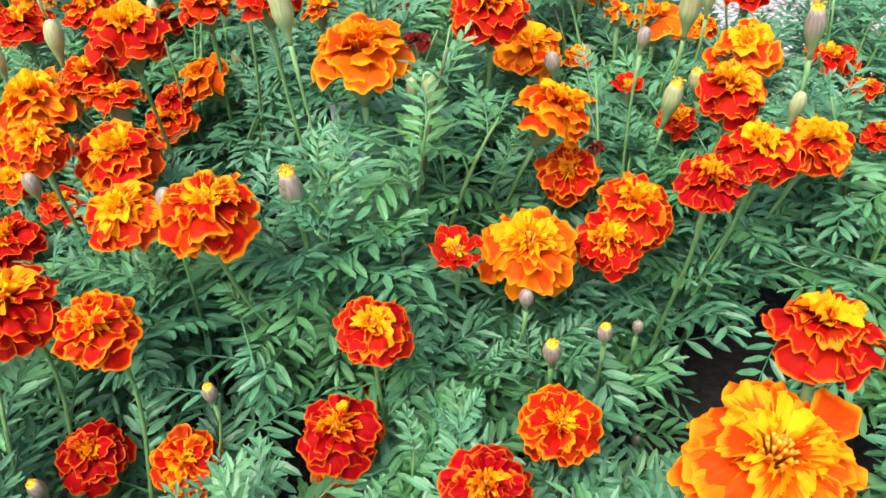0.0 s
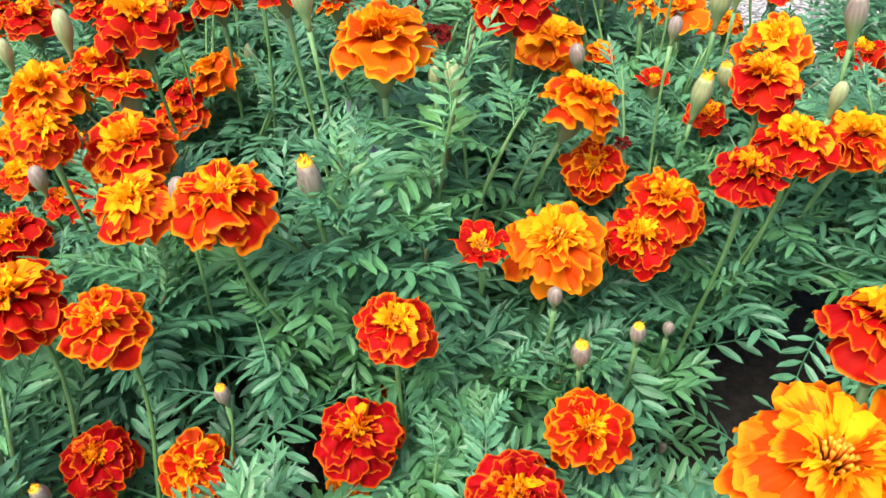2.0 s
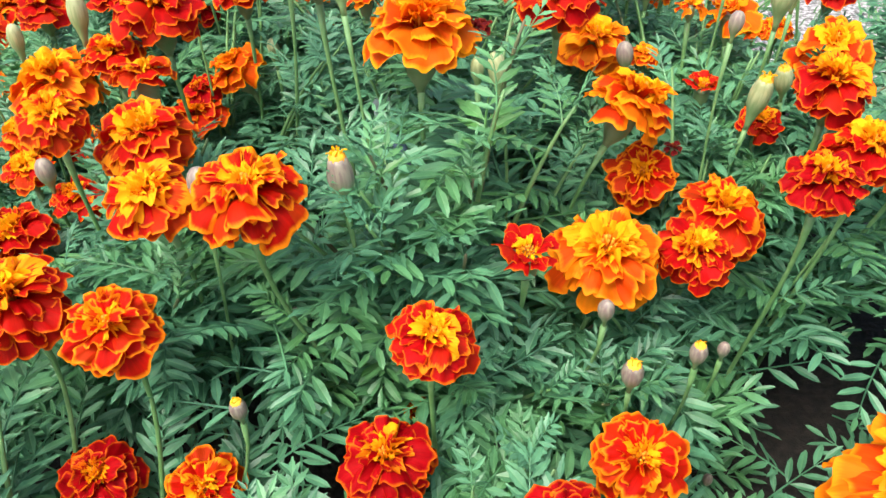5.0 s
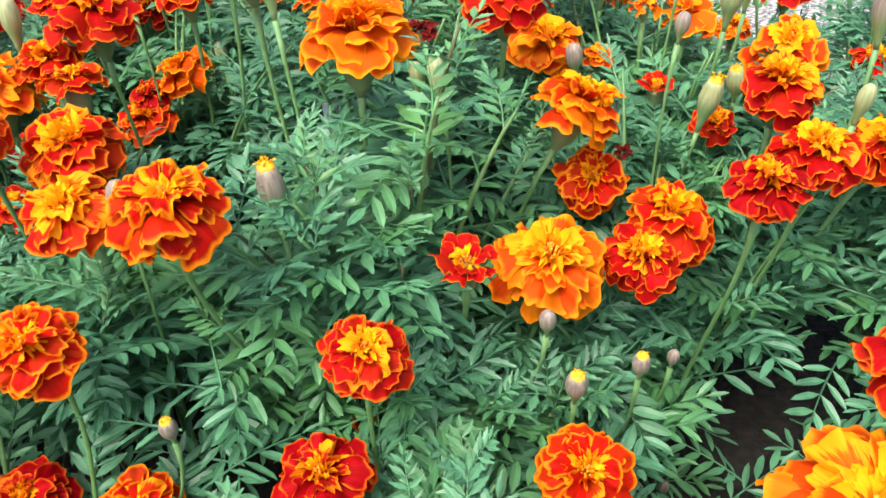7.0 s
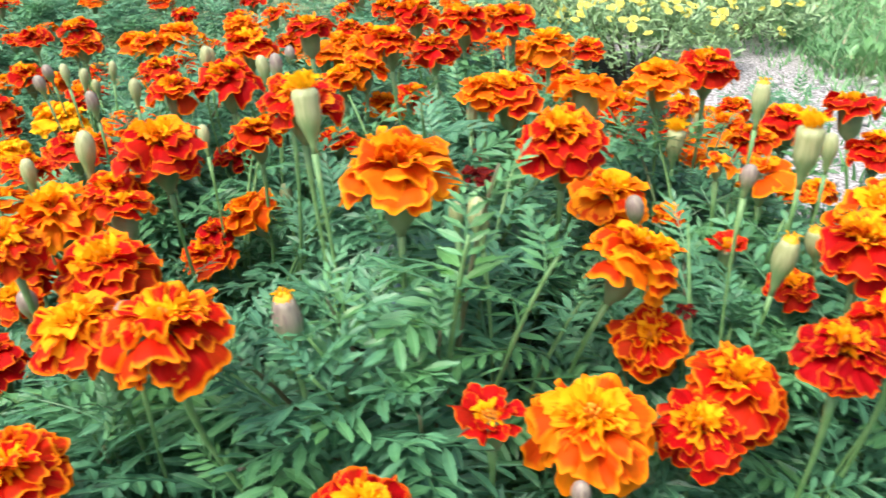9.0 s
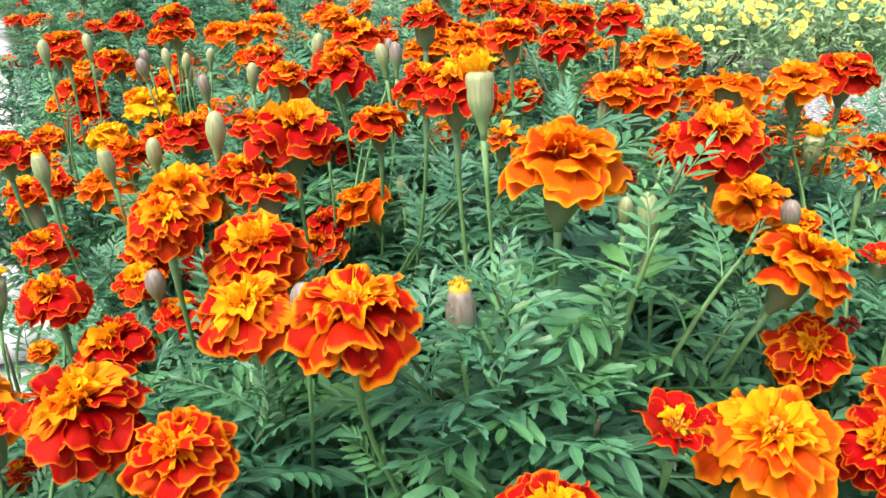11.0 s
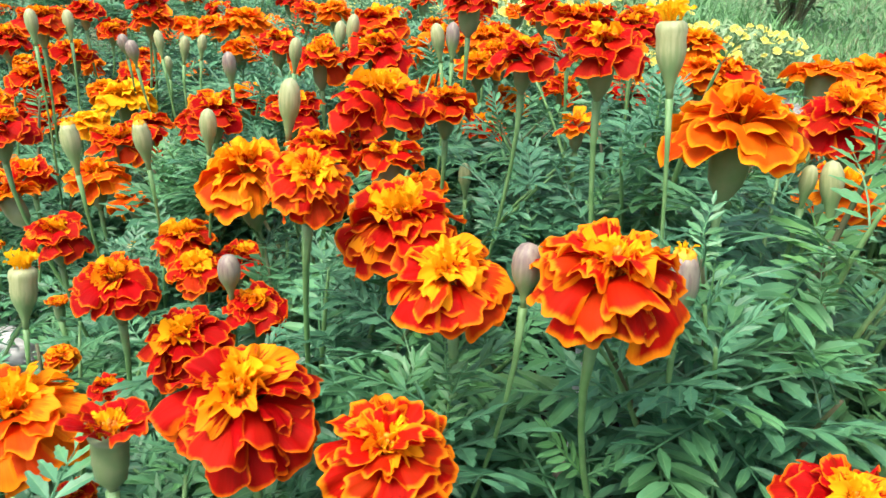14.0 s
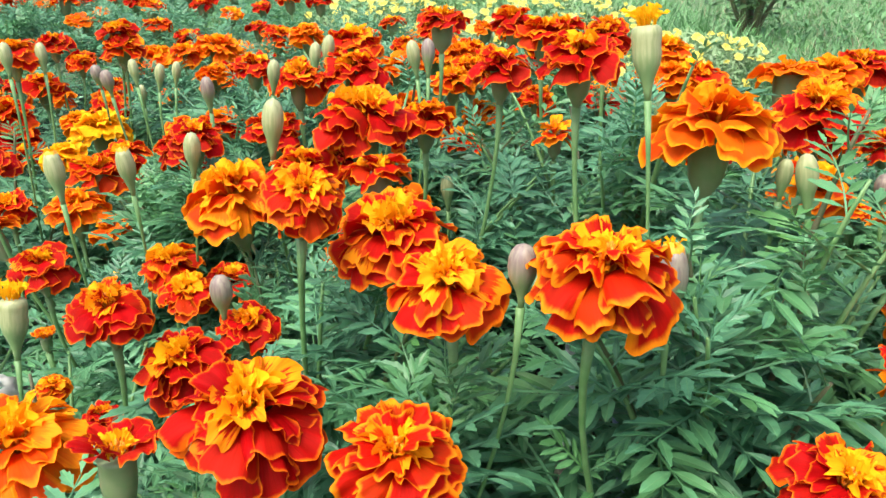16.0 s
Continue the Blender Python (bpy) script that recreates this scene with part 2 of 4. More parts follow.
def petal_shape(half, ruffle, curl, notch, seed, nu=16, nv=7):
    """A petal one unit long along x that widens from its claw to a round, shallowly lobed and frilled end, half degrees to either side; vertices, faces, edge values and uvs."""
    r = random.Random(seed)
    ph = [r.uniform(0, 6.28) for _ in range(5)]
    verts, edge, uvs = [], [], []
    lobes, waves = r.uniform(3.2, 5.6), r.uniform(6.0, 9.5)
    fan = radians(half * r.uniform(0.86, 1.16))
    cup = r.uniform(-0.10, 0.20)
    lip = r.uniform(-0.5, 0.7)
    twist = r.uniform(-0.12, 0.12)
    for j in range(nv + 1):
        v = (j / nv) ** 0.7
        for i in range(nu + 1):
            u = 2 * i / nu - 1
            u = 0.5 * u + 0.5 * math.sin(u * math.pi / 2)
            out = 0.82 + 0.18 * math.sqrt(max(0.0, 1 - abs(u) ** 3.0))
            out *= 1 - notch * (0.5 - 0.5 * math.cos(u * lobes + ph[3])) * v ** 4 + 0.02 * math.sin(u * 9 + ph[4]) * v ** 5
            claw = 0.55 + 0.45 * min(1.0, v / 0.5)
            rho = v * out
            x, y = rho * math.cos(fan * u * claw), rho * math.sin(fan * u * claw)
            z = 0.13 * math.sin(math.pi * min(1.0, v * 0.95)) - curl * v ** 3 + cup * u * u * v * v
            z += ruffle * math.sin(u * 2.6 + ph[0]) * v ** 2.2 + 0.6 * ruffle * math.sin(u * waves + ph[1]) * v ** 6
            z += lip * max(0.0, v - 0.70) ** 1.6 + twist * u * v
            verts.append((x, y, z))
            edge.append(max(v, abs(u)))
            uvs.append((u * 0.5 + 0.5, v))
    faces = [(j * (nu + 1) + i, j * (nu + 1) + i + 1, (j + 1) * (nu + 1) + i + 1, (j + 1) * (nu + 1) + i) for j in range(nv) for i in range(nu)]
    return np.array(verts), faces, np.array(edge), np.array(uvs)


CRESTS = [0.0, 0.12, 0.26, 0.42, 0.66, 1.0]
PETAL_SIZES = [(29, 0.08, 0.14, 0.07), (29, 0.09, 0.16, 0.08), (28, 0.11, 0.16, 0.09), (26, 0.14, 0.13, 0.11), (22, 0.20, 0.10, 0.18), (17, 0.22, 0.04, 0.20)]
SHAPES, MID_SHAPES, FAR_SHAPES = [[[petal_shape(w, ru, cu, no, 10 * k + s, nu, nv) for s in range(6)] for k, (w, ru, cu, no) in enumerate(PETAL_SIZES)] for nu, nv in ((16, 7), (9, 3), (6, 2))]
petal_pool = {}


def petal_mesh(colour, ring, s):
    key = (colour, ring, s)
    if key not in petal_pool:
        v, f, e, uv = SHAPES[ring][s]
        petal_pool[key] = mesh_of("petal", v, f, PETALS[colour], True, {"edge": e, "crest": np.full(len(v), CRESTS[ring])}, uv)
    return petal_pool[key]


# ring, count, length, elevation, height of the foot, foot radius
GLOBE = [(0, 10, 0.47, -22, 0.02, 0.06), (1, 11, 0.45, -4, 0.045, 0.055), (2, 11, 0.41, 14, 0.07, 0.05), (3, 10, 0.36, 33, 0.09, 0.045), (4, 11, 0.29, 53, 0.11, 0.05), (5, 14, 0.22, 70, 0.13, 0.06)]
FULL = [(0, 9, 0.48, -12, 0.01, 0.06), (1, 9, 0.45, 5, 0.03, 0.05), (2, 9, 0.40, 23, 0.05, 0.045), (3, 8, 0.34, 43, 0.07, 0.04), (4, 10, 0.26, 60, 0.08, 0.05), (5, 13, 0.21, 73, 0.09, 0.06)]
GRAND = [(0, 12, 0.48, -12, 0.00, 0.06), (1, 13, 0.45, 2, 0.03, 0.06), (2, 12, 0.41, 16, 0.05, 0.06), (3, 12, 0.35, 31, 0.07, 0.06), (4, 12, 0.28, 46, 0.09, 0.06), (5, 24, 0.19, 60, 0.10, 0.11)]
FLAT = [(0, 9, 0.44, -5, 0.00, 0.09), (1, 9, 0.41, 9, 0.02, 0.08), (2, 8, 0.36, 23, 0.03, 0.06), (4, 8, 0.26, 42, 0.03, 0.05), (5, 10, 0.20, 66, 0.03, 0.04)]
HALF = [(0, 7, 0.42, 42, 0.00, 0.14), (1, 6, 0.37, 58, 0.02, 0.12), (5, 16, 0.22, 62, 0.04, 0.10)]
RAGGED = [(0, 5, 0.48, -14, 0.00, 0.05), (1, 5, 0.42, 16, 0.02, 0.04), (2, 4, 0.38, 40, 0.04, 0.03), (4, 6, 0.28, 58, 0.05, 0.03)]
POMPON = [(0, 11, 0.47, -19, 0.02, 0.06), (1, 12, 0.45, -2, 0.045, 0.055), (2, 12, 0.42, 15, 0.07, 0.05), (3, 11, 0.37, 33, 0.09, 0.045), (4, 9, 0.29, 51, 0.09, 0.04), (5, 12, 0.21, 70, 0.10, 0.055)]
KINDS = {"pompon": POMPON, "grand": GRAND, "full": FULL, "globe": GLOBE, "cup": FLAT, "half": HALF, "ragged": RAGGED}


def petal_poses(rings, d, r):
    for ring, count, length, lift, foot, out in rings:
        turn = r.uniform(0, 360)
        for k in range(count):
            a = turn + 360 * (k + r.uniform(-0.30, 0.30)) / count
            s = length * d * r.uniform(0.80, 1.08)
            wide = r.uniform(0.86, 1.16) * (9.5 / max(count, 9.5) if ring < 4 else 1.0)
            m = pose(0, 0, (foot + r.uniform(-0.012, 0.02)) * d, 0, 0, a) @ pose(out * d, 0, 0, 0, -(lift + r.gauss(0, 10)), 0) @ pose(0, 0, 0, r.gauss(0, 17), 0, 0) @ Matrix.Diagonal((s, s * wide, s, 1))
            yield ring, r.randrange(6), m


def joined_petals(colour, rings, d, r, shapes):
    vs, fs, es, cs, us, base = [], [], [], [], [], 0
    for ring, s, m in petal_poses(rings, d, r):
        v, f, e, uv = shapes[ring][s]
        a = np.array(m)
        vs.append(v @ a[:3, :3].T + a[:3, 3])
        fs += [tuple(i + base for i in q) for q in f]
        es.append(e), cs.append(np.full(len(v), CRESTS[ring])), us.append(uv)
        base += len(v)
    return mesh_of("petals", np.concatenate(vs), fs, PETALS[colour], True, {"edge": np.concatenate(es), "crest": np.concatenate(cs)}, np.concatenate(us))


WORDS = {"crimson": "dark red marigold flower with golden heart",
         "red": "red marigold flower with thin orange petal edges",
         "scarlet": "orange-red marigold flower with golden crest",
         "tiger": "red marigold flower with yellow-orange petal margins",
         "orange": "bright orange ruffled double marigold flower",
         "amber": "orange and yellow wavy-petalled marigold flower",
         "gold": "golden orange marigold flower with yellow centre",
         "yellow": "yellow-orange marigold flower with layered petals",
         "rust": "withered brownish red marigold flower head"}
heads, stalks = [], []


def root_of(x, y):
    """The foot of the plant to which a flower at x, y belongs."""
    gx, gy = round((x + 0.05) / 0.19), round((y - 0.02) / 0.19)
    r = random.Random(gx * 131 + gy * 17)
    return gx * 0.19 - 0.05 + r.uniform(-0.035, 0.035), gy * 0.19 + 0.02 + r.uniform(-0.035, 0.035)


def stem_to(thing, base, axis, width, foot=None):
    """A stem from the soil near the plant's foot up to the calyx, with small leaves on its upper half."""
    fx, fy = root_of(base.x, base.y)
    r = random.Random(int(base.x * 9999) + int(base.y * 777))
    foot = Vector((*foot, -0.004)) if foot else Vector((0.55 * base.x + 0.45 * fx + r.uniform(-0.012, 0.012), 0.55 * base.y + 0.45 * fy + 0.012, -0.004))
    pts = bend(foot, base, -axis * 0.09 * (0.6 + base.z), 12)
    radii = [width * (0.95 - 0.2 * i / 9) for i in range(10)] + [width * 0.95, width * 1.5]
    inv = thing.matrix_basis.inverted()
    v, f = tube([inv @ p for p in pts], radii, 7)
    for k in range(0 if width > 0.0015 or base.y > 0.5 else 6, 14 if base.y < 1.3 else 6):
        i = (8, 8, 7, 7, 6, 6, 6, 6, 5, 5, 5, 5, 4, 4)[k]
        s = (0.55, 0.55, 0.75, 0.75, 0.9, 0.9, 0.95, 0.95, 1.0, 1.0, 1.0, 1.0, 1.0, 1.0)[k] * r.uniform(0.85, 1.1)
        p = pts[i].lerp(pts[i - 1], 0.5 * r.random())
        waiting.append((thing, k, inv @ Matrix.Translation(p) @ pose(0, 0, 0, 0, 0, 180 * k + 90 * (k // 2) + r.uniform(-25, 25)) @ pose(0, 0, 0, r.uniform(-18, 18), -r.uniform(20, 55), 0) @ Matrix.Diagonal((s, s, s, 1))))
    return mesh_of("stem", v, f, STEM)


waiting = []


def marigold(x, y, z, d, colour, tilt=0.0, side=0.0, kind="full", foot=None):
    """A flower on its stem: the petals, the florets, the calyx and the stem are its parts."""
    r = random.Random(int(x * 10000) * 31 + int(y * 10000))
    m = pose(x, y, z, tilt, 0, 0) @ pose(0, 0, 0, 0, side, 0)
    words = WORDS[colour] if kind in ("full", "globe", "grand", "pompon") else {"cup": "flat-topped " + WORDS[colour], "half": "half-open " + WORDS[colour], "ragged": "fading ragged " + WORDS[colour]}[kind]
    thing = tagged(new("marigold_flower"), words, "flower", "marigold flowers of the bed")
    thing.matrix_basis = m
    rings = KINDS[kind]
    if y < 0.385 or d > 0.062:
        for ring, s, pm in petal_poses(rings, d, r):
            part("petal", petal_mesh(colour, ring, s), thing, pm)
    else:
        ob = part("petals", joined_petals(colour, rings, d, r, MID_SHAPES if y < 0.8 else FAR_SHAPES), thing)
        ob["kind"] = "stuff"
    if kind in ("full", "globe", "half", "grand", "pompon") and colour != "rust":
        vs, fs, base = [], [], 0
        for k in range({"half": 34, "grand": 80}.get(kind, 22 if y < 0.8 else 8)):
            a, q = k * 2.4, 0.011 * math.sqrt(k) * d * {"half": 2.2, "grand": 1.75}.get(kind, 1.5)
            px, py, h = q * math.cos(a), q * math.sin(a), (0.27 * d - 1.2 * q) * (0.8 if kind == "half" else 1)
            v, f = tube([(px * 0.6, py * 0.6, 0.05 * d), (px, py, h * 0.8), (px * 1.25, py * 1.25, h)], [0.008 * d, 0.010 * d, 0.014 * d], 5)
            vs += v
            fs += [tuple(i + base for i in q2) for q2 in f]
            base += len(v)
        part("disc", mesh_of("disc", vs, fs, FLORET), thing, None, "golden yellow disc")
    long = {"cup": 0.60, "half": 0.64}.get(kind, 0.50)
    w = {"cup": 0.185, "half": 0.19}.get(kind, 0.14)
    v, f = lathe([(0.035 * d, -long * d), (0.05 * d, -(long - 0.05) * d), (w * 0.85 * d, -(long - 0.17) * d), (w * d, -0.6 * (long - 0.17) * d), (w * 1.02 * d, -0.05 * d), (w * 1.15 * d, 0.02 * d)], 14, 0.035, 7)
    part("calyx", mesh_of("calyx", v, f, CALYX), thing, None, "smooth green calyx")
    axis = (m.to_3x3() @ Vector((0, 0, 1))).normalized()
    part("stem", stem_to(thing, m @ Vector((0, 0, -(long - 0.02) * d)), axis, 0.0017, foot), thing)
    heads.append((x, y, z, d, *axis))
    return thing


def bud(x, y, z, h, tip="green"):
    """A closed or opening bud on its stalk."""
    r = random.Random(int(x * 10000) * 17 + int(y * 10000))
    lean = (r.uniform(-9, 9), r.uniform(-9, 9))
    m = pose(x, y, z, lean[0], lean[1], 0)
    words = {"green": "closed pale green marigold bud on a thin stalk", "pink": "closed purplish marigold bud on a thin stalk",
             "yellow": "marigold bud with yellow petal tips just showing", "crown": "opening marigold bud with an upright crown of yellow petals",
             "husk": "withered pale brown bud husk among the leaves"}[tip]
    thing = tagged(new("marigold_bud"), words, "flower bud", "marigold buds of the bed")
    thing.matrix_basis = m
    w = (0.27 if tip == "crown" else 0.235 if tip == "green" else 0.24 if h > 0.021 else 0.30) * h
    top = {"green": 0.02, "pink": 0.03, "yellow": 0.14, "crown": 0.20, "husk": 0.10}[tip] * h
    prof = [(0.055 * h, -0.92 * h), (0.075 * h, -0.70 * h), (0.115 * h, -0.54 * h), (0.62 * w, -0.40 * h), (0.88 * w, -0.24 * h), (w, -0.03 * h), (0.96 * w, 0.15 * h), ({"crown": 1.05, "yellow": 0.80}.get(tip, 0.80) * w, 0.29 * h), ({"crown": 0.98, "yellow": 0.66}.get(tip, 0.52) * w, 0.40 * h), (top, (0.40 if tip == "yellow" else 0.455) * h)]
    v, f = lathe(prof, 20, 0.014, 5)
    if tip == "husk":
        v = [tuple(Vector(p) * (1 + 0.45 * noise.noise(Vector(p) * 260 + Vector((9 * x, 9 * y, 0))))) for p in v]
    part("calyx", mesh_of("calyx", v, f, PINK_CALYX if tip == "pink" or (tip == "yellow" and y < 0.45) else HUSK if tip == "husk" else GREEN_BUD), thing)
    if tip == "yellow":
        v, f = lathe([(0.60 * w, 0.30 * h), (0.66 * w, 0.37 * h), (0.62 * w, 0.42 * h), (0.45 * w, 0.47 * h), (0.15 * w, 0.48 * h)], 20, 0.07, 10)
        part("petals", mesh_of("petals", v, f, TIP), thing, None, "folded yellow petal tips")
        for k in range(5):
            a = 72 * k + r.uniform(-20, 20)
            q = 0.17 * h
            part("petal", petal_mesh("amber", 5, k % 6), thing, pose(0, 0, 0.40 * h, 0, 0, a) @ pose(0.09 * h, 0, 0, 0, -75, 0) @ Matrix.Diagonal((q, q, q, 1)))
    if tip == "crown":
        for k in range(22):
            a = 360 * k / 22 + r.uniform(-6, 6)
            s = 0.46 * h * r.uniform(0.75, 1.15)
            part("petal", petal_mesh("yellow", 5, k % 6), thing, pose(0, 0, 0.34 * h, 0, 0, a) @ pose((0.17 if k % 2 else 0.09) * h, 0, 0, 0, -74 + r.uniform(-12, 8), 0) @ Matrix.Diagonal((s, s * 0.34, s, 1)))
    axis = (m.to_3x3() @ Vector((0, 0, 1))).normalized()
    stalks.append((x, y, z - 1.3 * h))
    part("stalk", stem_to(thing, m @ Vector((0, 0, -0.88 * h)), axis, 0.0012), thing)
    return thing


# ---------------------------------------------------------------- the flowers and buds
marigold(-0.237, 0.521, 0.298, 0.061, "red", 3, 0, "globe")
marigold(-0.059, 0.440, 0.312, 0.068, "orange", 1, 3, "full")
marigold(0.024, 0.520, 0.302, 0.060, "red", 5, 0, "globe")
marigold(0.057, 0.584, 0.242, 0.057, "amber", 10, 10, "full")
marigold(0.065, 0.457, 0.257, 0.061, "amber", -4, 28, "full", (0.005, 0.435))
marigold(0.077, 0.462, 0.203, 0.049, "tiger", 30, 0, "pompon")
marigold(0.040, 0.367, 0.212, 0.063, "gold", 7, 3, "grand")
marigold(0.114, 0.409, 0.208, 0.057, "scarlet", 12, 10, "globe")
marigold(0.093, 0.381, 0.202, 0.047, "red", 17, 0, "globe")
marigold(-0.004, 0.337, 0.238, 0.034, "red", 17, 0, "half")
marigold(0.230, 0.575, 0.235, 0.059, "amber", 10, 0, "full")
marigold(0.179, 0.453, 0.267, 0.052, "red", 4, 0, "globe")
marigold(0.188, 0.409, 0.249, 0.051, "red", 5, 0, "globe")
marigold(0.234, 0.430, 0.238, 0.052, "scarlet", 10, 10, "globe")
marigold(0.144, 0.362, 0.261, 0.043, "crimson", 4, 0, "globe")
marigold(-0.312, 0.502, 0.256, 0.063, "amber", 1, -8, "globe")
marigold(-0.243, 0.373, 0.299, 0.039, "scarlet", 14, 8, "globe")
marigold(-0.208, 0.394, 0.273, 0.058, "scarlet", 3, -5, "globe")
marigold(-0.183, 0.330, 0.279, 0.046, "scarlet", 14, -5, "globe")
marigold(-0.130, 0.311, 0.293, 0.053, "tiger", 10, 5, "pompon")
marigold(-0.250, 0.299, 0.242, 0.057, "red", 12, 0, "globe")
marigold(-0.198, 0.286, 0.236, 0.048, "tiger", 15, 0, "pompon")
marigold(-0.234, 0.279, 0.133, 0.046, "crimson", 14, 0, "full")
marigold(-0.176, 0.275, 0.128, 0.046, "tiger", 20, 0, "pompon")
marigold(-0.050, 0.288, 0.226, 0.044, "red", 12, 5, "globe")
marigold(-0.076, 0.272, 0.158, 0.051, "crimson", 12, 0, "globe")
marigold(-0.089, 0.274, 0.098, 0.031, "amber", 10, 0, "half")
marigold(0.008, 0.211, 0.189, 0.049, "crimson", 12, 0, "globe")
marigold(0.054, 0.285, 0.140, 0.052, "tiger", 20, 0, "pompon")
marigold(0.157, 0.228, 0.274, 0.052, "red", -14, 6, "globe")
marigold(0.130, 0.189, 0.238, 0.079, "gold", 10, 0, "grand")
marigold(-0.221, 0.441, 0.292, 0.039, "scarlet", -14, -4, "cup")
marigold(-0.226, 0.615, 0.213, 0.050, "orange", 4, -28, "full")
marigold(-0.254, 0.608, 0.199, 0.036, "crimson", 1, -20, "full")
marigold(-0.258, 0.596, 0.183, 0.048, "scarlet", 7, 0, "full")
marigold(-0.271, 0.510, 0.272, 0.046, "scarlet", 1, 0, "full")
marigold(-0.378, 0.633, 0.261, 0.045, "red", 1, 0, "full")
marigold(-0.205, 0.608, 0.281, 0.046, "scarlet", 1, 0, "full")
marigold(0.133, 0.548, 0.221, 0.029, "red", 7, 0, "half")
marigold(0.164, 0.508, 0.215, 0.031, "red", 14, 0, "full")
marigold(0.165, 0.614, 0.248, 0.048, "orange", 0, 0, "ragged")
marigold(0.247, 0.638, 0.258, 0.043, "red", 1, 0, "full")
marigold(0.312, 0.599, 0.213, 0.045, "red", -8, 0, "cup")
marigold(0.315, 0.539, 0.218, 0.031, "scarlet", -10, 0, "cup")
marigold(0.299, 0.471, 0.218, 0.028, "red", 0, 0, "full")
marigold(-0.319, 0.415, 0.195, 0.049, "red", 10, -10, "globe")
marigold(-0.295, 0.452, 0.200, 0.036, "red", 7, 0, "full")
marigold(-0.341, 0.565, 0.175, 0.042, "red", 0, 0, "full")
marigold(-0.114, 0.619, 0.269, 0.036, "amber", 0, 0, "ragged")
marigold(-0.029, 0.529, 0.278, 0.025, "rust", 0, 0, "ragged")
marigold(-0.069, 0.355, 0.099, 0.020, "amber", 10, 0, "half")
marigold(0.102, 0.614, 0.218, 0.025, "amber", 4, 0, "full")
marigold(0.218, 0.659, 0.218, 0.031, "amber", 1, 0, "full")
marigold(0.097, 0.471, 0.218, 0.013, "rust", 0, 0, "ragged")
marigold(-0.364, 0.342, 0.194, 0.064, "gold", 4, -8, "globe")
marigold(-0.297, 0.294, 0.230, 0.033, "red", -10, 0, "half")
marigold(-0.352, 0.413, 0.227, 0.043, "red", 5, 0, "globe")
marigold(-0.369, 0.537, 0.199, 0.044, "scarlet", 1, 0, "globe")
marigold(-0.334, 0.470, 0.210, 0.036, "scarlet", 7, 0, "globe")
marigold(-0.452, 0.531, 0.200, 0.043, "red", 3, 0, "full")
marigold(-0.549, 0.633, 0.186, 0.045, "amber", -10, -30, "cup")
marigold(-0.501, 0.680, 0.190, 0.055, "orange", 0, 0, "full")
marigold(-0.467, 0.668, 0.176, 0.039, "orange", 0, -20, "full")
marigold(-0.565, 0.692, 0.186, 0.045, "scarlet", 1, 0, "full")
marigold(-0.500, 0.727, 0.206, 0.056, "scarlet", 1, 0, "full")
marigold(-0.534, 0.875, 0.158, 0.042, "red", 0, 0, "full")
marigold(-0.571, 0.892, 0.207, 0.066, "yellow", 1, 0, "full")
marigold(-0.553, 0.774, 0.210, 0.044, "yellow", 1, -10, "full")
marigold(-0.700, 0.938, 0.213, 0.066, "scarlet", 1, 0, "full")
marigold(-0.688, 0.927, 0.186, 0.057, "red", 1, 0, "full")
marigold(-0.510, 0.580, 0.256, 0.048, "red", 1, 0, "full")
marigold(-0.416, 0.708, 0.236, 0.051, "red", 1, 0, "full")
marigold(-0.401, 0.774, 0.241, 0.051, "scarlet", -5, 0, "full")
marigold(-0.321, 0.648, 0.264, 0.048, "red", 0, 0, "full")
marigold(-0.309, 0.687, 0.295, 0.047, "scarlet", 1, 0, "full")
marigold(-0.267, 0.708, 0.298, 0.058, "red", 1, 0, "full")
marigold(-0.288, 0.738, 0.218, 0.044, "crimson", 4, 0, "full")
marigold(-0.156, 0.554, 0.324, 0.042, "red", 1, 0, "full")
marigold(-0.120, 0.474, 0.341, 0.047, "red", 1, 0, "full")
marigold(-0.034, 0.623, 0.308, 0.039, "orange", 0, 0, "full")
marigold(0.039, 0.608, 0.313, 0.049, "orange", -12, 0, "cup")
marigold(-0.182, 0.734, 0.237, 0.040, "scarlet", 1, 0, "full")
marigold(-0.114, 0.768, 0.266, 0.040, "scarlet", 0, 0, "full")
marigold(-0.190, 0.803, 0.276, 0.046, "amber", 1, 0, "full")
marigold(-0.254, 0.950, 0.267, 0.045, "gold", 1, 0, "full")
marigold(-0.186, 0.869, 0.291, 0.045, "orange", 1, 0, "full")
marigold(-0.118, 0.702, 0.329, 0.046, "scarlet", 1, 0, "full")
marigold(-0.278, 0.793, 0.312, 0.050, "scarlet", 1, 0, "full")
marigold(-0.198, 0.739, 0.338, 0.047, "red", 0, 0, "cup")
marigold(-0.355, 0.963, 0.300, 0.044, "orange", 1, 0, "full")
marigold(-0.369, 0.782, 0.291, 0.044, "red", 1, 0, "full")
marigold(-0.451, 0.921, 0.261, 0.044, "orange", 1, 0, "full")
marigold(-0.494, 1.080, 0.268, 0.066, "gold", 1, 0, "full")
marigold(-0.530, 1.061, 0.267, 0.044, "amber", 1, 0, "full")
marigold(-0.598, 1.143, 0.250, 0.056, "gold", 1, 0, "full")
marigold(-0.564, 0.961, 0.286, 0.052, "scarlet", 0, 0, "full")
marigold(-0.704, 1.036, 0.228, 0.058, "scarlet", 1, 0, "full")
marigold(-0.814, 1.167, 0.207, 0.042, "red", 1, 0, "full")
marigold(-0.742, 0.963, 0.255, 0.055, "red", 1, 0, "full")
marigold(-0.592, 0.788, 0.301, 0.048, "scarlet", 1, 0, "full")
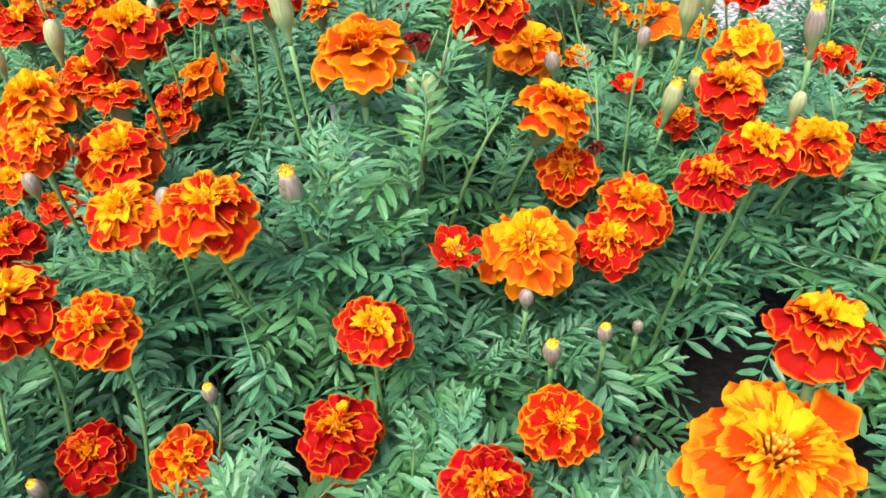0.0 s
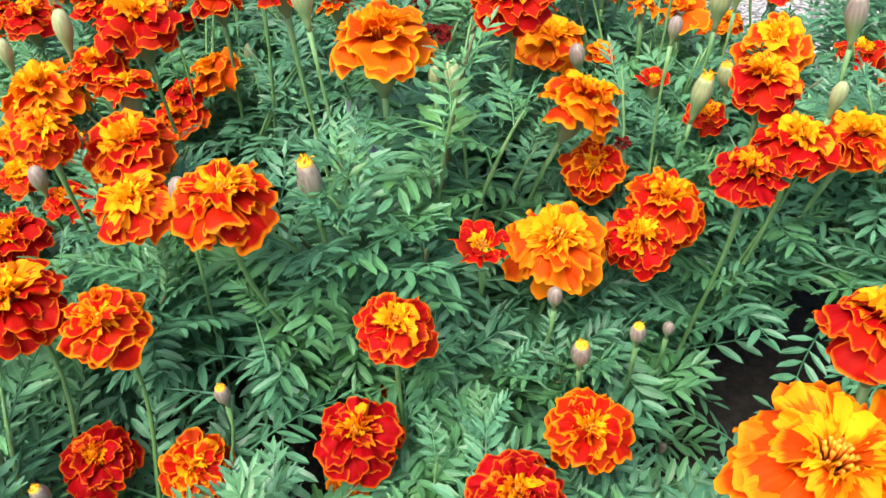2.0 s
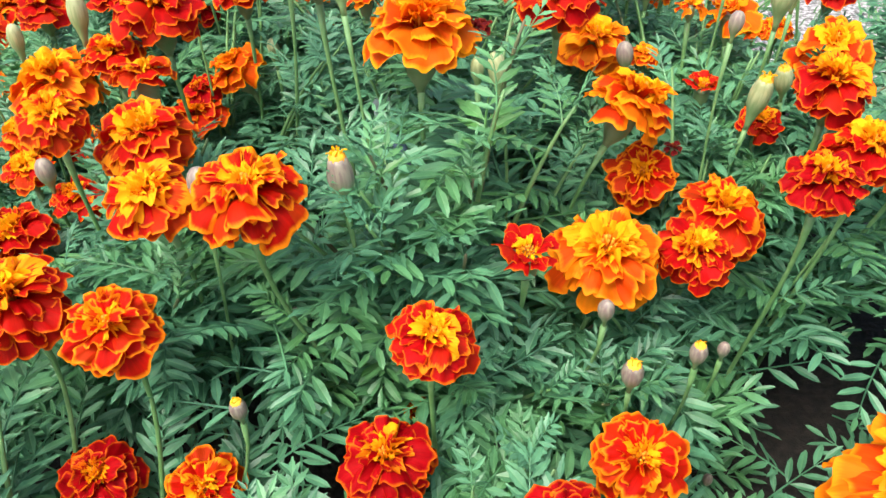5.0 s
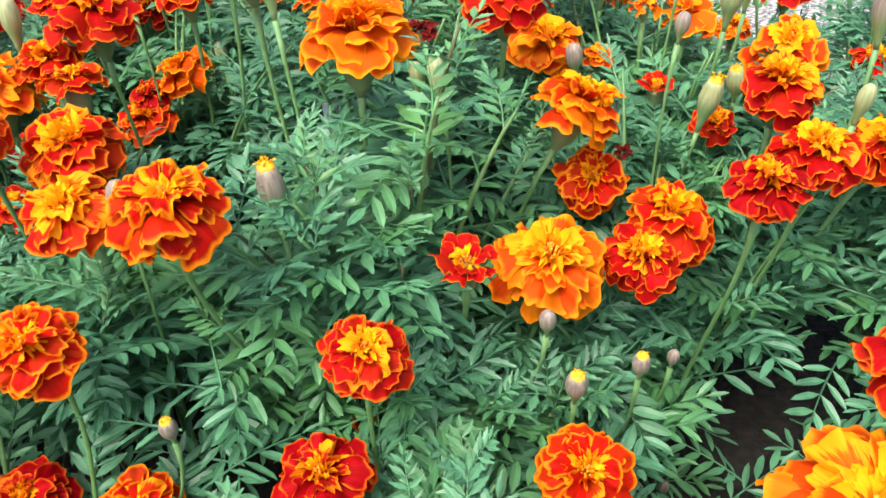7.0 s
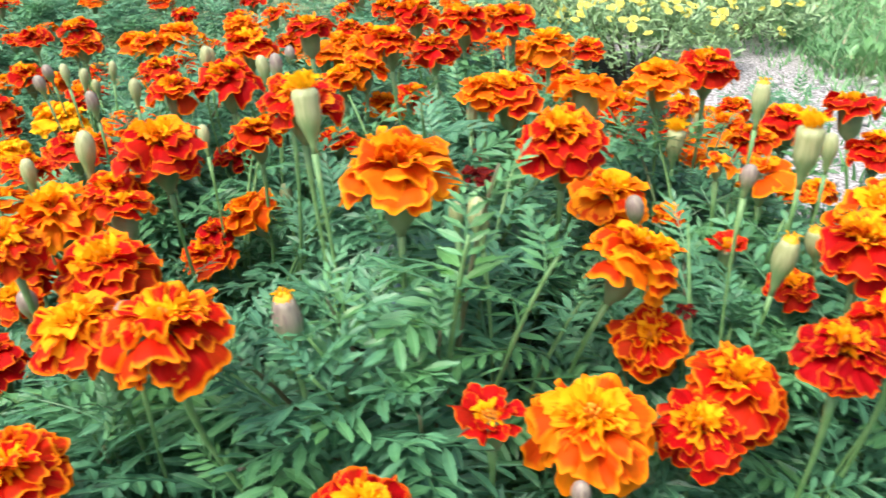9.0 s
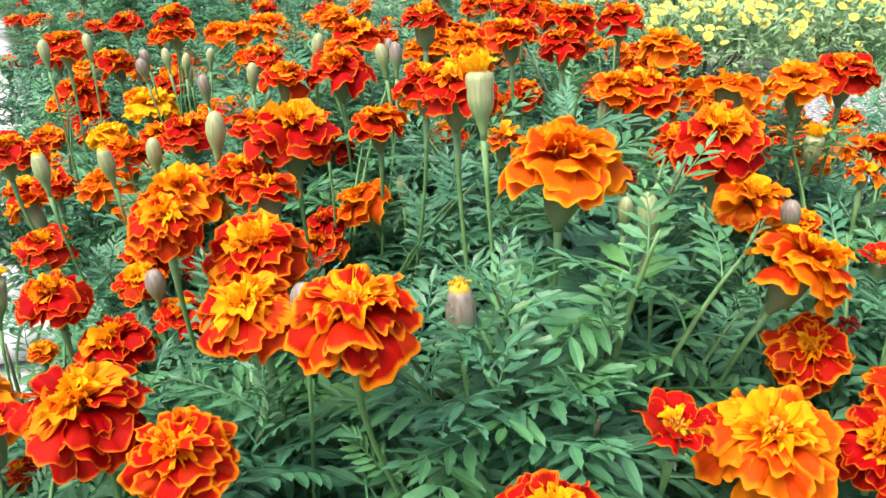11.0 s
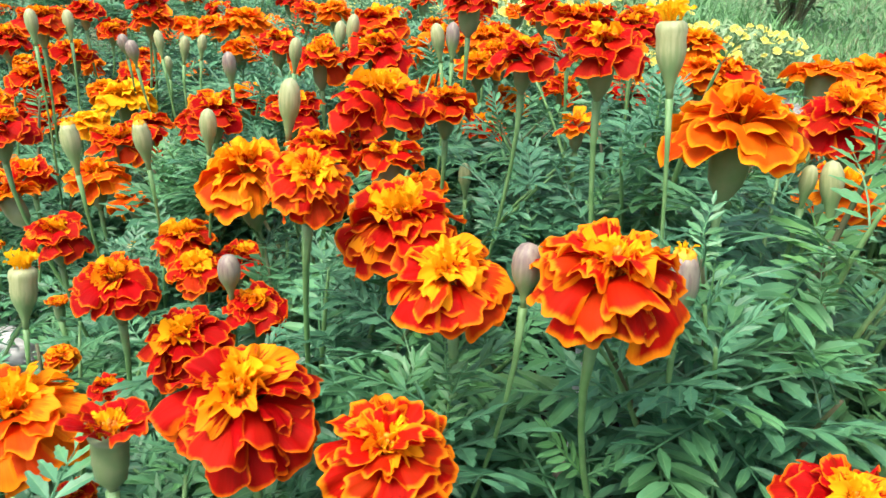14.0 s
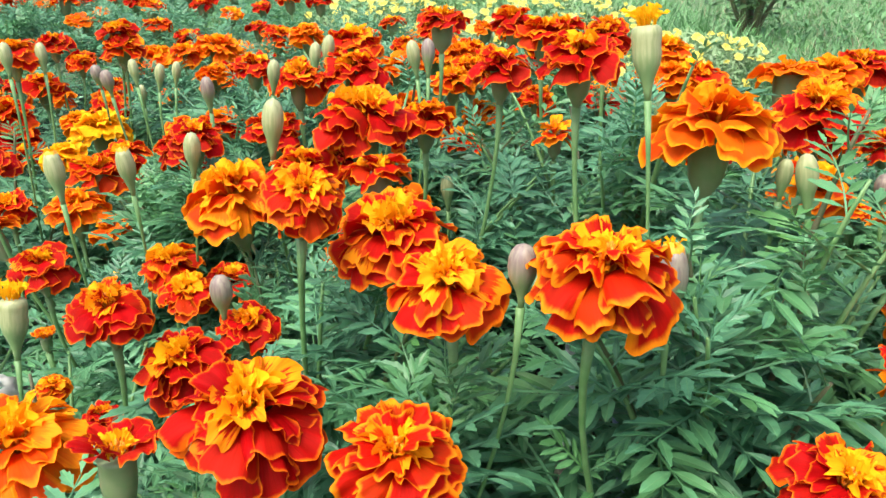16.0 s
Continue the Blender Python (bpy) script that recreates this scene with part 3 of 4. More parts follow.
marigold(-0.683, 1.039, 0.281, 0.046, "red", 1, 0, "full")
marigold(-0.725, 1.185, 0.237, 0.042, "scarlet", 1, 0, "full")
marigold(-0.570, 0.967, 0.302, 0.046, "red", 1, 0, "full")
marigold(-0.562, 1.079, 0.211, 0.034, "orange", 1, 0, "full")
marigold(-0.691, 1.224, 0.175, 0.034, "orange", 1, 0, "full")
marigold(-0.048, 0.677, 0.239, 0.023, "rust", 0, 0, "full")
marigold(0.077, 0.627, 0.199, 0.019, "orange", 0, 0, "full")
marigold(-0.423, 0.468, 0.149, 0.022, "amber", 0, 0, "full")
marigold(-0.380, 0.440, 0.149, 0.022, "red", 0, 0, "full")
marigold(-0.360, 0.363, 0.139, 0.023, "scarlet", 7, 0, "full")
marigold(-0.562, 0.624, 0.149, 0.016, "gold", 0, 0, "full")
marigold(-0.471, 0.551, 0.139, 0.020, "amber", 0, 0, "half")
marigold(-0.237, 0.957, 0.277, 0.050, "gold", 0, 0, "full")
marigold(-0.160, 0.837, 0.239, 0.045, "orange", 0, 0, "full")
marigold(-0.173, 0.820, 0.282, 0.050, "amber", 0, 0, "full")
marigold(-0.016, 0.632, 0.302, 0.056, "scarlet", 1, 0, "full")
marigold(-0.020, 1.055, 0.231, 0.048, "scarlet", 1, 0, "full")
marigold(-0.075, 0.665, 0.330, 0.039, "red", 0, 0, "full")
marigold(-0.082, 0.892, 0.311, 0.058, "scarlet", 0, 0, "full")
marigold(-0.172, 0.972, 0.278, 0.056, "scarlet", 0, 0, "full")
marigold(-0.131, 0.885, 0.321, 0.052, "red", 0, 0, "full")
marigold(-0.068, 1.058, 0.256, 0.048, "orange", 0, 0, "full")
marigold(-0.032, 0.919, 0.309, 0.052, "red", 0, 0, "full")
marigold(0.008, 0.818, 0.301, 0.052, "amber", 0, 0, "full")
marigold(0.050, 1.072, 0.243, 0.048, "scarlet", 0, 0, "full")
marigold(0.014, 0.941, 0.246, 0.048, "scarlet", 0, 0, "full")
marigold(0.095, 0.670, 0.302, 0.052, "orange", 0, 0, "full")
marigold(0.136, 0.944, 0.204, 0.066, "scarlet", -8, 0, "cup")
marigold(0.091, 0.886, 0.197, 0.045, "red", 1, 0, "full")
marigold(0.135, 0.869, 0.200, 0.045, "scarlet", 1, 0, "full")
marigold(0.134, 0.704, 0.303, 0.051, "red", 0, 0, "full")
marigold(0.213, 0.964, 0.196, 0.045, "scarlet", 0, 0, "full")
marigold(0.217, 1.142, 0.135, 0.043, "amber", 0, 0, "full")
marigold(0.220, 0.776, 0.236, 0.055, "red", 0, 0, "full")
marigold(0.185, 0.744, 0.231, 0.045, "scarlet", 0, 0, "full")
marigold(0.261, 0.744, 0.261, 0.052, "red", -12, 0, "cup")
marigold(0.117, 1.094, 0.187, 0.048, "gold", 0, 0, "full")
marigold(0.133, 0.613, 0.257, 0.026, "amber", 0, 0, "ragged")
marigold(0.198, 0.654, 0.219, 0.023, "orange", 0, 0, "full")
marigold(-0.750, 0.922, 0.120, 0.044, "amber", 0, 0, "full")
marigold(-0.816, 0.885, 0.018, 0.042, "orange", 0, 0, "full")
marigold(-0.979, 1.010, -0.168, 0.040, "orange", 0, 0, "full")
marigold(-0.722, 0.884, 0.105, 0.044, "scarlet", 0, 0, "full")
bud(-0.096, 0.353, 0.276, 0.0282, "yellow")
bud(-0.017, 0.428, 0.296, 0.0225, "green")
bud(-0.028, 0.427, 0.297, 0.0162, "green")
bud(-0.290, 0.521, 0.301, 0.0275, "green")
bud(-0.190, 0.610, 0.233, 0.0204, "green")
bud(0.152, 0.489, 0.245, 0.0291, "yellow")
bud(0.178, 0.522, 0.240, 0.0210, "yellow")
bud(0.125, 0.358, 0.024, 0.0110, "pink")
bud(-0.111, 0.480, 0.120, 0.0130, "husk")
bud(-0.133, 0.354, 0.184, 0.0110, "husk")
bud(0.204, 0.408, 0.284, 0.0190, "green")
bud(0.218, 0.442, 0.318, 0.0260, "yellow")
bud(0.123, 0.473, 0.301, 0.0150, "pink")
bud(0.069, 0.518, 0.263, 0.0190, "pink")
bud(0.036, 0.325, 0.211, 0.0146, "pink")
bud(0.051, 0.313, 0.177, 0.0198, "yellow")
bud(0.080, 0.306, 0.199, 0.0150, "yellow")
bud(0.113, 0.356, 0.151, 0.0120, "pink")
bud(-0.149, 0.283, 0.185, 0.0150, "yellow")
bud(-0.246, 0.242, 0.155, 0.0160, "yellow")
bud(-0.307, 0.448, 0.224, 0.0203, "pink")
bud(-0.098, 0.422, 0.353, 0.0241, "crown")
bud(-0.156, 0.326, 0.291, 0.0182, "pink")
bud(-0.390, 0.540, 0.268, 0.0240, "yellow")
bud(-0.419, 0.509, 0.273, 0.0240, "yellow")
bud(-0.547, 0.700, 0.314, 0.0220, "green")
bud(-0.568, 0.793, 0.303, 0.0220, "green")
bud(-0.559, 0.877, 0.272, 0.0200, "pink")
bud(-0.509, 0.790, 0.280, 0.0200, "pink")
bud(-0.461, 0.795, 0.285, 0.0200, "green")
bud(-0.533, 0.922, 0.244, 0.0200, "green")
bud(-0.377, 0.672, 0.292, 0.0220, "pink")
bud(-0.217, 0.668, 0.320, 0.0220, "green")
bud(-0.206, 0.669, 0.321, 0.0220, "pink")
bud(-0.311, 0.773, 0.306, 0.0220, "green")
bud(-0.042, 0.619, 0.293, 0.0180, "green")
bud(-0.417, 0.438, 0.210, 0.0260, "crown")
bud(-0.430, 0.585, 0.170, 0.0126, "yellow")
bud(-0.460, 0.719, 0.180, 0.0121, "pink")
bud(-0.005, 0.631, 0.297, 0.0200, "green")
bud(0.142, 0.760, 0.243, 0.0200, "green")
bud(0.150, 0.583, 0.313, 0.0240, "yellow")
bud(0.161, 0.509, 0.304, 0.0280, "crown")
bud(0.196, 0.580, 0.281, 0.0220, "green")
bud(0.108, 0.651, 0.260, 0.0240, "crown")
bud(-0.051, 0.933, 0.268, 0.0200, "pink")
bud(-0.039, 0.937, 0.270, 0.0200, "green")
bud(-0.278, 0.901, 0.282, 0.0200, "pink")
bud(-0.290, 0.721, 0.318, 0.0220, "green")
bud(-0.317, 0.642, 0.310, 0.0200, "green")
bud(-0.471, 0.865, 0.277, 0.0200, "green")
bud(-0.491, 0.809, 0.287, 0.0200, "green")
bud(-0.342, 0.527, 0.282, 0.0220, "green")
bud(-0.247, 0.605, 0.283, 0.0190, "green")

# more heads between and behind these
fill = random.Random(21)
known = np.array([h[:3] for h in heads])
for k in range(2600):
    x, y = fill.uniform(-2.4, 0.3), fill.uniform(0.66, 3.2)
    if x > 0.36 - 0.3 * (y - 0.5) - 0.85 * max(0, y - 1.0) or x < max(-0.30 - 0.64 * y, -0.01 - 0.87 * y):
        continue
    if any((x - a) ** 2 + (y - b) ** 2 < (0.0025 if y < 1.1 else 0.0036) for a, b, *_ in heads):
        continue
    q = np.exp(-((known[:, 0] - x) ** 2 + (known[:, 1] - y) ** 2) / 0.02)
    z = float((q * known[:, 2]).sum() + 0.2 * 0.25) / float(q.sum() + 0.2) - 0.022 + fill.uniform(-0.02, 0.02 if y < 1.1 else 0.05)
    z += 0.06 * min(1.2, max(0.0, y - 1.0))
    marigold(x, y, z, fill.uniform(0.040, 0.054), fill.choice(["red", "red", "scarlet", "scarlet", "scarlet", "tiger", "orange", "amber"]), fill.uniform(-8, 14), fill.uniform(-14, 14), "full" if y < 1.2 else "cup")


# ---------------------------------------------------------------- foliage
HEADS = np.array(heads)
STALKS = np.array(stalks + [(h[0], h[1], h[2] - 0.055) for h in heads])
DIPS = [(-0.49, 0.505, 0.12, 0.04), (-0.60, 0.655, 0.2, 0.055), (-0.15, 0.52, 0.10, 0.035), (-0.54, 0.57, 0.18, 0.055), (-0.135, 0.455, 0.05, 0.03), (-0.18, 0.50, 0.09, 0.045), (-0.23, 0.555, 0.07, 0.04), (0.14, 0.35, 0.09, 0.04), (0.185, 0.30, 0.10, 0.055), (0.19, 0.375, 0.14, 0.045), (-0.055, 0.43, -0.05, 0.04), (0.11, 0.28, 0.04, 0.035), (0.235, 0.34, 0.05, 0.04), (-0.045, 0.47, -0.03, 0.035), (-0.108, 0.42, 0.10, 0.028), (-0.122, 0.468, 0.12, 0.032), (0.16, 0.20, 0.10, 0.045), (0.115, 0.315, 0.05, 0.04), (0.25, 0.25, 0.11, 0.05), (-0.17, 0.235, -0.025, 0.05), (-0.03, 0.385, -0.045, 0.045), (0.005, 0.40, -0.04, 0.04), (-0.245, 0.255, -0.05, 0.05), (-0.14, 0.37, -0.03, 0.035), (0.105, 0.455, -0.02, 0.03)]


def canopy(x, y):
    """Height of the leaves: a little under the flower heads around, lower in the gaps between plants."""
    q = np.exp(-((x - HEADS[:, 0]) ** 2 + (y - HEADS[:, 1]) ** 2) / 0.006)
    top = float((0.20 * 0.12 + (q * (HEADS[:, 2] + 0.004)).sum()) / (0.12 + q.sum()))
    top += 0.013 * math.sin(88 * x + 2.1 * math.sin(41 * y)) * math.sin(79 * y + 1.7 * math.sin(47 * x))
    top += 0.018 * min(1.0, max(0.0, (y - 0.38) / 0.08))
    top = max(top, float((STALKS[:, 2] - 0.9 * np.hypot(x - STALKS[:, 0], y - STALKS[:, 1])).max()))
    ahead = HEADS[:, 1] - y
    low = (HEADS[:, 2] > 0.12) & (ahead > -0.01) & (ahead < 0.075) & (np.abs(HEADS[:, 0] - x) < 0.5 * HEADS[:, 3] + 0.006)
    if low.any():
        top = min(top, float((HEADS[low, 2] - 0.012 + 0.5 * np.maximum(ahead[low], 0)).min()))
    return top - sum(h * math.exp(-((x - a) ** 2 + (y - b) ** 2) / (2 * w * w)) for a, b, h, w in DIPS)


def gap(x, y):
    return max(math.exp(-((x - a) ** 2 + (y - b) ** 2) / (2 * w * w)) for a, b, h, w in DIPS if h > 0)


def covers_a_head(m, reach):
    """Whether a leaf would lie on or in front of the open face of a flower."""
    for t in (0.35, 0.7, 1.0):
        q = np.array(m @ Vector((reach * t, 0, -0.1 * reach * t * t))) - HEADS[:, :3]
        along = (q * HEADS[:, 4:7]).sum(1)
        off = np.sqrt(np.maximum((q ** 2).sum(1) - along ** 2, 0))
        if ((along > -0.004) & (along < np.where(HEADS[:, 2] > 0.12, 0.10, 0.03)) & (off < 0.55 * HEADS[:, 3] + 0.010)).any():
            return True
        for open_side in ((0.0, -0.78, 0.626), (0.0, -0.93, 0.37)):
            along = q @ np.array(open_side)
            off = np.sqrt(np.maximum((q ** 2).sum(1) - along ** 2, 0))
            if ((along > 0.012) & (along < np.where(HEADS[:, 2] > 0.12, 0.085, 0.03)) & (off < 0.48 * HEADS[:, 3] + 0.004)).any():
                return True
    return False


def leaflet(length, width, teeth=3):
    """A pointed, saw-edged leaflet along x, folded a little along its rib."""
    verts, rib = [(0, 0, 0)], [1.0]
    n = teeth * 2
    for i in range(1, n):
        t = i / n
        w = width * (t / 0.40 if t < 0.40 else 1 - ((t - 0.40) / 0.60) ** 1.25) ** 0.9 * (1.08 if i % 2 else 0.85)
        x = length * t
        sag = -0.12 * length * t * t
        ahead = 0.07 * length if i % 2 else 0.0
        verts += [(x + ahead, w, sag + 0.22 * w), (x, 0, sag), (x + ahead, -w, sag + 0.22 * w)]
        rib += [0.0, 1.0, 0.0]
    verts.append((length, 0, -0.12 * length))
    rib.append(1.0)
    faces = [(0, 2, 1), (0, 3, 2)]
    for i in range(n - 2):
        a, b = 1 + 3 * i, 4 + 3 * i
        faces += [(a, a + 1, b + 1, b), (a + 1, a + 2, b + 2, b + 1)]
    last, e = len(verts) - 1, 1 + 3 * (n - 2)
    faces += [(e, e + 1, last), (e + 1, e + 2, last)]
    return np.array(verts), faces, rib


def leaf_shape(seed, teeth=3):
    """A feathered marigold leaf: a curved rachis with opposite pairs of toothed leaflets and one at the end."""
    r = random.Random(seed)
    length, pairs = r.uniform(0.044, 0.062), r.choice([4, 5, 5, 6])
    droop = r.uniform(0.1, 0.6)
    sway = r.uniform(-0.005, 0.005)
    curve = lambda t: Vector((length * t, sway * math.sin(2.6 * t), -droop * length * t * t * 0.6))
    v, f = tube([curve(t) for t in np.linspace(0, 1, 6 if teeth > 1 else 3)], [0.0007, 0.0008, 0.0007, 0.0006, 0.0005, 0.0003] if teeth > 1 else [0.0008, 0.0007, 0.0003], 4 if teeth > 2 else 3)
    vs, fs, ribs = [np.array([tuple(p) for p in v])], list(f), [0.6] * len(v)
    base = len(v)
    for k in range(pairs * 2 + 1):
        end = k == pairs * 2
        t = 1.0 if end else 0.16 + 0.78 * (k // 2 + 0.12 * r.random()) / (pairs - 0.55)
        size = (0.0095 + 0.0125 * math.sin(math.pi * min(1, 0.12 + t * 0.74)) ** 0.9) * r.uniform(0.88, 1.10)
        lv, lf, lr = leaflet(size, size * r.uniform(0.140, 0.185), teeth)
        yaw = 0 if end else (1 if k % 2 else -1) * (62 - 22 * t + r.uniform(-7, 7))
        m = Matrix.Translation(curve(min(1.0, t))) @ pose(0, 0, 0, r.uniform(-16, 16) + (0 if end else (18 if k % 2 else -18)), r.uniform(-8, 16) + 30 * droop * t, yaw)
        a = np.array(m)
        vs.append(lv @ a[:3, :3].T + a[:3, 3])
        fs += [tuple(i + base for i in q) for q in lf]
        ribs += lr
        base += len(lv)
    return np.concatenate(vs), fs, ribs


LEAVES = [leaf_shape(s, 2) for s in range(12)]
FINE_LEAVES = [leaf_shape(s, 4) for s in range(12)]
fine_meshes = [mesh_of("leaf", v, f, LEAF, False, {"rib": ri}) for v, f, ri in FINE_LEAVES]
leaf_meshes = [mesh_of("leaf", v, f, LEAF, False, {"rib": ri}) for v, f, ri in LEAVES]
FAR_LEAVES = [leaf_shape(s, 2) for s in range(8)]
SMALL_LEAVES = [leaf_shape(s, 1) for s in range(8)]


def shoot(r, cx, cy, reach, thin=0.93):
    """A leafy shoot of a plant at cx, cy: the points of its stem, and poses of the leaves in crossed pairs, the topmost first."""
    for attempt in range(14):
        a, q = r.uniform(0, 2 * math.pi), reach * math.sqrt(r.random())
        x, y = cx + q * math.cos(a), cy + q * math.sin(a)
        if r.random() < thin * gap(x, y):
            continue
        top = canopy(x, y) - (0.010 if y < 0.42 else -0.008) - 0.050 * r.random() ** 1.5 - (0.0 if attempt < 5 else 0.05 if attempt < 9 else 0.09)
        if top < 0.022:
            continue
        foot = Vector((cx + 0.30 * (x - cx), cy + 0.30 * (y - cy), max(0.0, top - 0.19)))
        pts = bend(foot, (x, y, top), Vector((0.25 * (cx - x), 0.25 * (cy - y), -0.03)), 9)
        if any(covers_a_head(Matrix.Translation(p), 0.001) for p in pts[3:]):
            continue
        tip = pts[-1]
        along = (pts[-1] - pts[-4]).normalized()
        turn, places = r.uniform(0, 180), []
        for node in range(7):
            p = tip - along * (0.004 + 0.0155 * node * r.uniform(0.85, 1.1))
            if p.z < 0.012:
                break
            for k in range(2):
                yaw = turn + 90 * node + 180 * k + r.uniform(-22, 22)
                lift = (66, 50, 38, 29, 20, 12, 4)[node] + r.uniform(-13, 13)
                s = (0.48, 0.70, 0.88, 1.0, 1.06, 1.06, 1.0)[node] * r.uniform(0.85, 1.12)
                m = Matrix.Translation(p) @ pose(0, 0, 0, 0, 0, yaw) @ pose(0, 0, 0, r.uniform(-18, 18), -lift, 0) @ Matrix.Diagonal((s, s, s, 1))
                end = m @ Vector((0.055, 0, -0.01))
                if end.z < canopy(end.x, end.y) + 0.020 and not covers_a_head(m, 0.06):
                    places.append((node, m))
        if len(places) > 4:
            return pts, places
    return None


stem_leaves = []
for thing, k, m in waiting:
    world_m = thing.matrix_basis @ m
    if covers_a_head(world_m, 0.07) or (k % 4 and gap(world_m[0][3], world_m[1][3]) > 0.55):
        continue
    if thing.matrix_basis[1][3] > 0.5:
        stem_leaves.append(world_m)
        continue
    stem = next(o for o in thing.children if o.name.startswith(("stem", "stalk")))
    part("leaf", leaf_meshes[int(abs(m[0][3]) * 1e6 + k) % 12], stem, m)


# Rows below y 0.1 stay unseen, added to shade the front plants.
GRID = [(gx, gy) for gy in range(-2, 16) for gx in range(-11, 4)]
near_plants, far_and_unseen_feet = [], []
for gx, gy in GRID:
    fx, fy = root_of(gx * 0.19 - 0.05, gy * 0.19 + 0.02)
    if fx > 0.52 - 0.5 * max(0, fy - 0.3) - 0.85 * max(0, fy - 1.0) or fx < min(-0.42, -0.01 - 0.87 * fy):
        continue
    (near_plants if 0.1 < fy < 0.82 and -0.62 < fx else far_and_unseen_feet).append((fx, fy))

for fx, fy in near_plants:
    r = random.Random(int(fx * 1000) + int(fy * 7000))
    plant = tagged(new("marigold_plant"), "bushy marigold plant with feathery dark green leaves", "plant", "marigold plants of the bed")
    plant.matrix_basis = pose(fx, fy, 0)
    inv = plant.matrix_basis.inverted()
    vs, fs, ribs, base = [], [], [], 0
    for k in range((34 if fx < -0.1 else 27) if fy < 0.36 else 22):
        grown = shoot(r, fx, fy, 0.135)
        if grown is None:
            continue
        pts, places = grown
        v, f = tube([inv @ p for p in pts], [0.0024 - 0.0002 * i for i in range(9)], 6)
        branch = part("branch", mesh_of("branch", v, f, STEM if k % 3 else BRANCH), plant)
        for node, m in places:
            if node < (5 if fy < 0.45 else 2):
                part("leaf", r.choice(fine_meshes if fy < 0.45 and node < 4 else leaf_meshes), branch, inv @ m)
                continue
            v, f, ri = r.choice(FAR_LEAVES if fy < 0.45 else SMALL_LEAVES)
            a = np.array(inv @ m)
            vs.append(v @ a[:3, :3].T + a[:3, 3])
            fs += [tuple(i + base for i in q) for q in f]
            ribs += ri
            base += len(v)
    for k in range(70):
        a, q = r.uniform(0, 2 * math.pi), 0.14 * math.sqrt(r.random())
        x, y = fx + q * math.cos(a), fy + q * math.sin(a)
        z = max(0.012, canopy(x, y) * r.uniform(0.25, 0.78))
        m = pose(x, y, z, 0, 0, r.uniform(0, 360)) @ pose(0, 0, 0, r.uniform(-20, 20), -r.uniform(5, 50), 0)
        if r.random() < (0.85 if x < 0.1 else 0.4) * gap(x, y) or covers_a_head(m, 0.06):
            continue
        v, f, ri = r.choice(FAR_LEAVES if fy < 0.45 else SMALL_LEAVES)
        a = np.array(inv @ m)
        vs.append(v @ a[:3, :3].T + a[:3, 3])
        fs += [tuple(i + base for i in q) for q in f]
        ribs += ri
        base += len(v)
    if vs:
        part("undergrowth", mesh_of("undergrowth", np.concatenate(vs), fs, LEAF, False, {"rib": ribs}), plant, None, "shaded lower leaves")["kind"] = "stuff"

vs, fs, ribs, base = [], [], [], 0
r = random.Random(5)
for fx, fy in far_and_unseen_feet:
    for k in range(24 if 0.05 < fy < 1.5 else 12):
        grown = shoot(r, fx, fy, 0.14, 0.3)
        stem_leaves += [m for node, m in grown[1] if node < 5] if grown else []
for m in stem_leaves:
    v, f, ri = r.choice(SMALL_LEAVES)
    a = np.array(m)
    vs.append(v @ a[:3, :3].T + a[:3, 3])
    fs += [tuple(i + base for i in q) for q in f]
    ribs += ri
    base += len(v)
tagged(new("marigold_foliage", mesh_of("marigold_foliage", np.concatenate(vs), fs, LEAF, False, {"rib": ribs})), "dense feathery green marigold leaves behind, and unseen shading rows in front", "foliage", kind="stuff")

# dark leafy plants beyond the pale strip and behind the bed
vs, fs, ribs, base = [], [], [], 0
r = random.Random(31)
for k in range(620):
    x, y = r.uniform(-3.4, -0.2), r.uniform(0.9, 4.6)
    if -0.31 < x + 0.87 * y and not (y > 2.7 and x < 0.5 - 0.45 * (y - 1)):
        continue
    top = r.uniform(0.10, 0.24) + 0.04 * min(2.0, max(0.0, y - 2.4))
    for q in range(9):
        v, f, ri = r.choice(SMALL_LEAVES)
        s = r.uniform(0.9, 1.5)
        m = np.array(pose(x + r.gauss(0, 0.03), y + r.gauss(0, 0.03), top * r.uniform(0.35, 1.0), 0, 0, r.uniform(0, 360)) @ pose(0, 0, 0, r.uniform(-25, 25), -r.uniform(5, 60), 0) @ Matrix.Diagonal((s, s, s, 1)))
        vs.append(v @ m[:3, :3].T + m[:3, 3])
        fs += [tuple(i + base for i in p) for p in f]
        ribs += ri
        base += len(v)
tagged(new("leafy_border", mesh_of("leafy_border", np.concatenate(vs), fs, LEAF, False, {"rib": ribs})), "dark green feathery leaves of the planting beyond the pale strip", "foliage", kind="stuff")

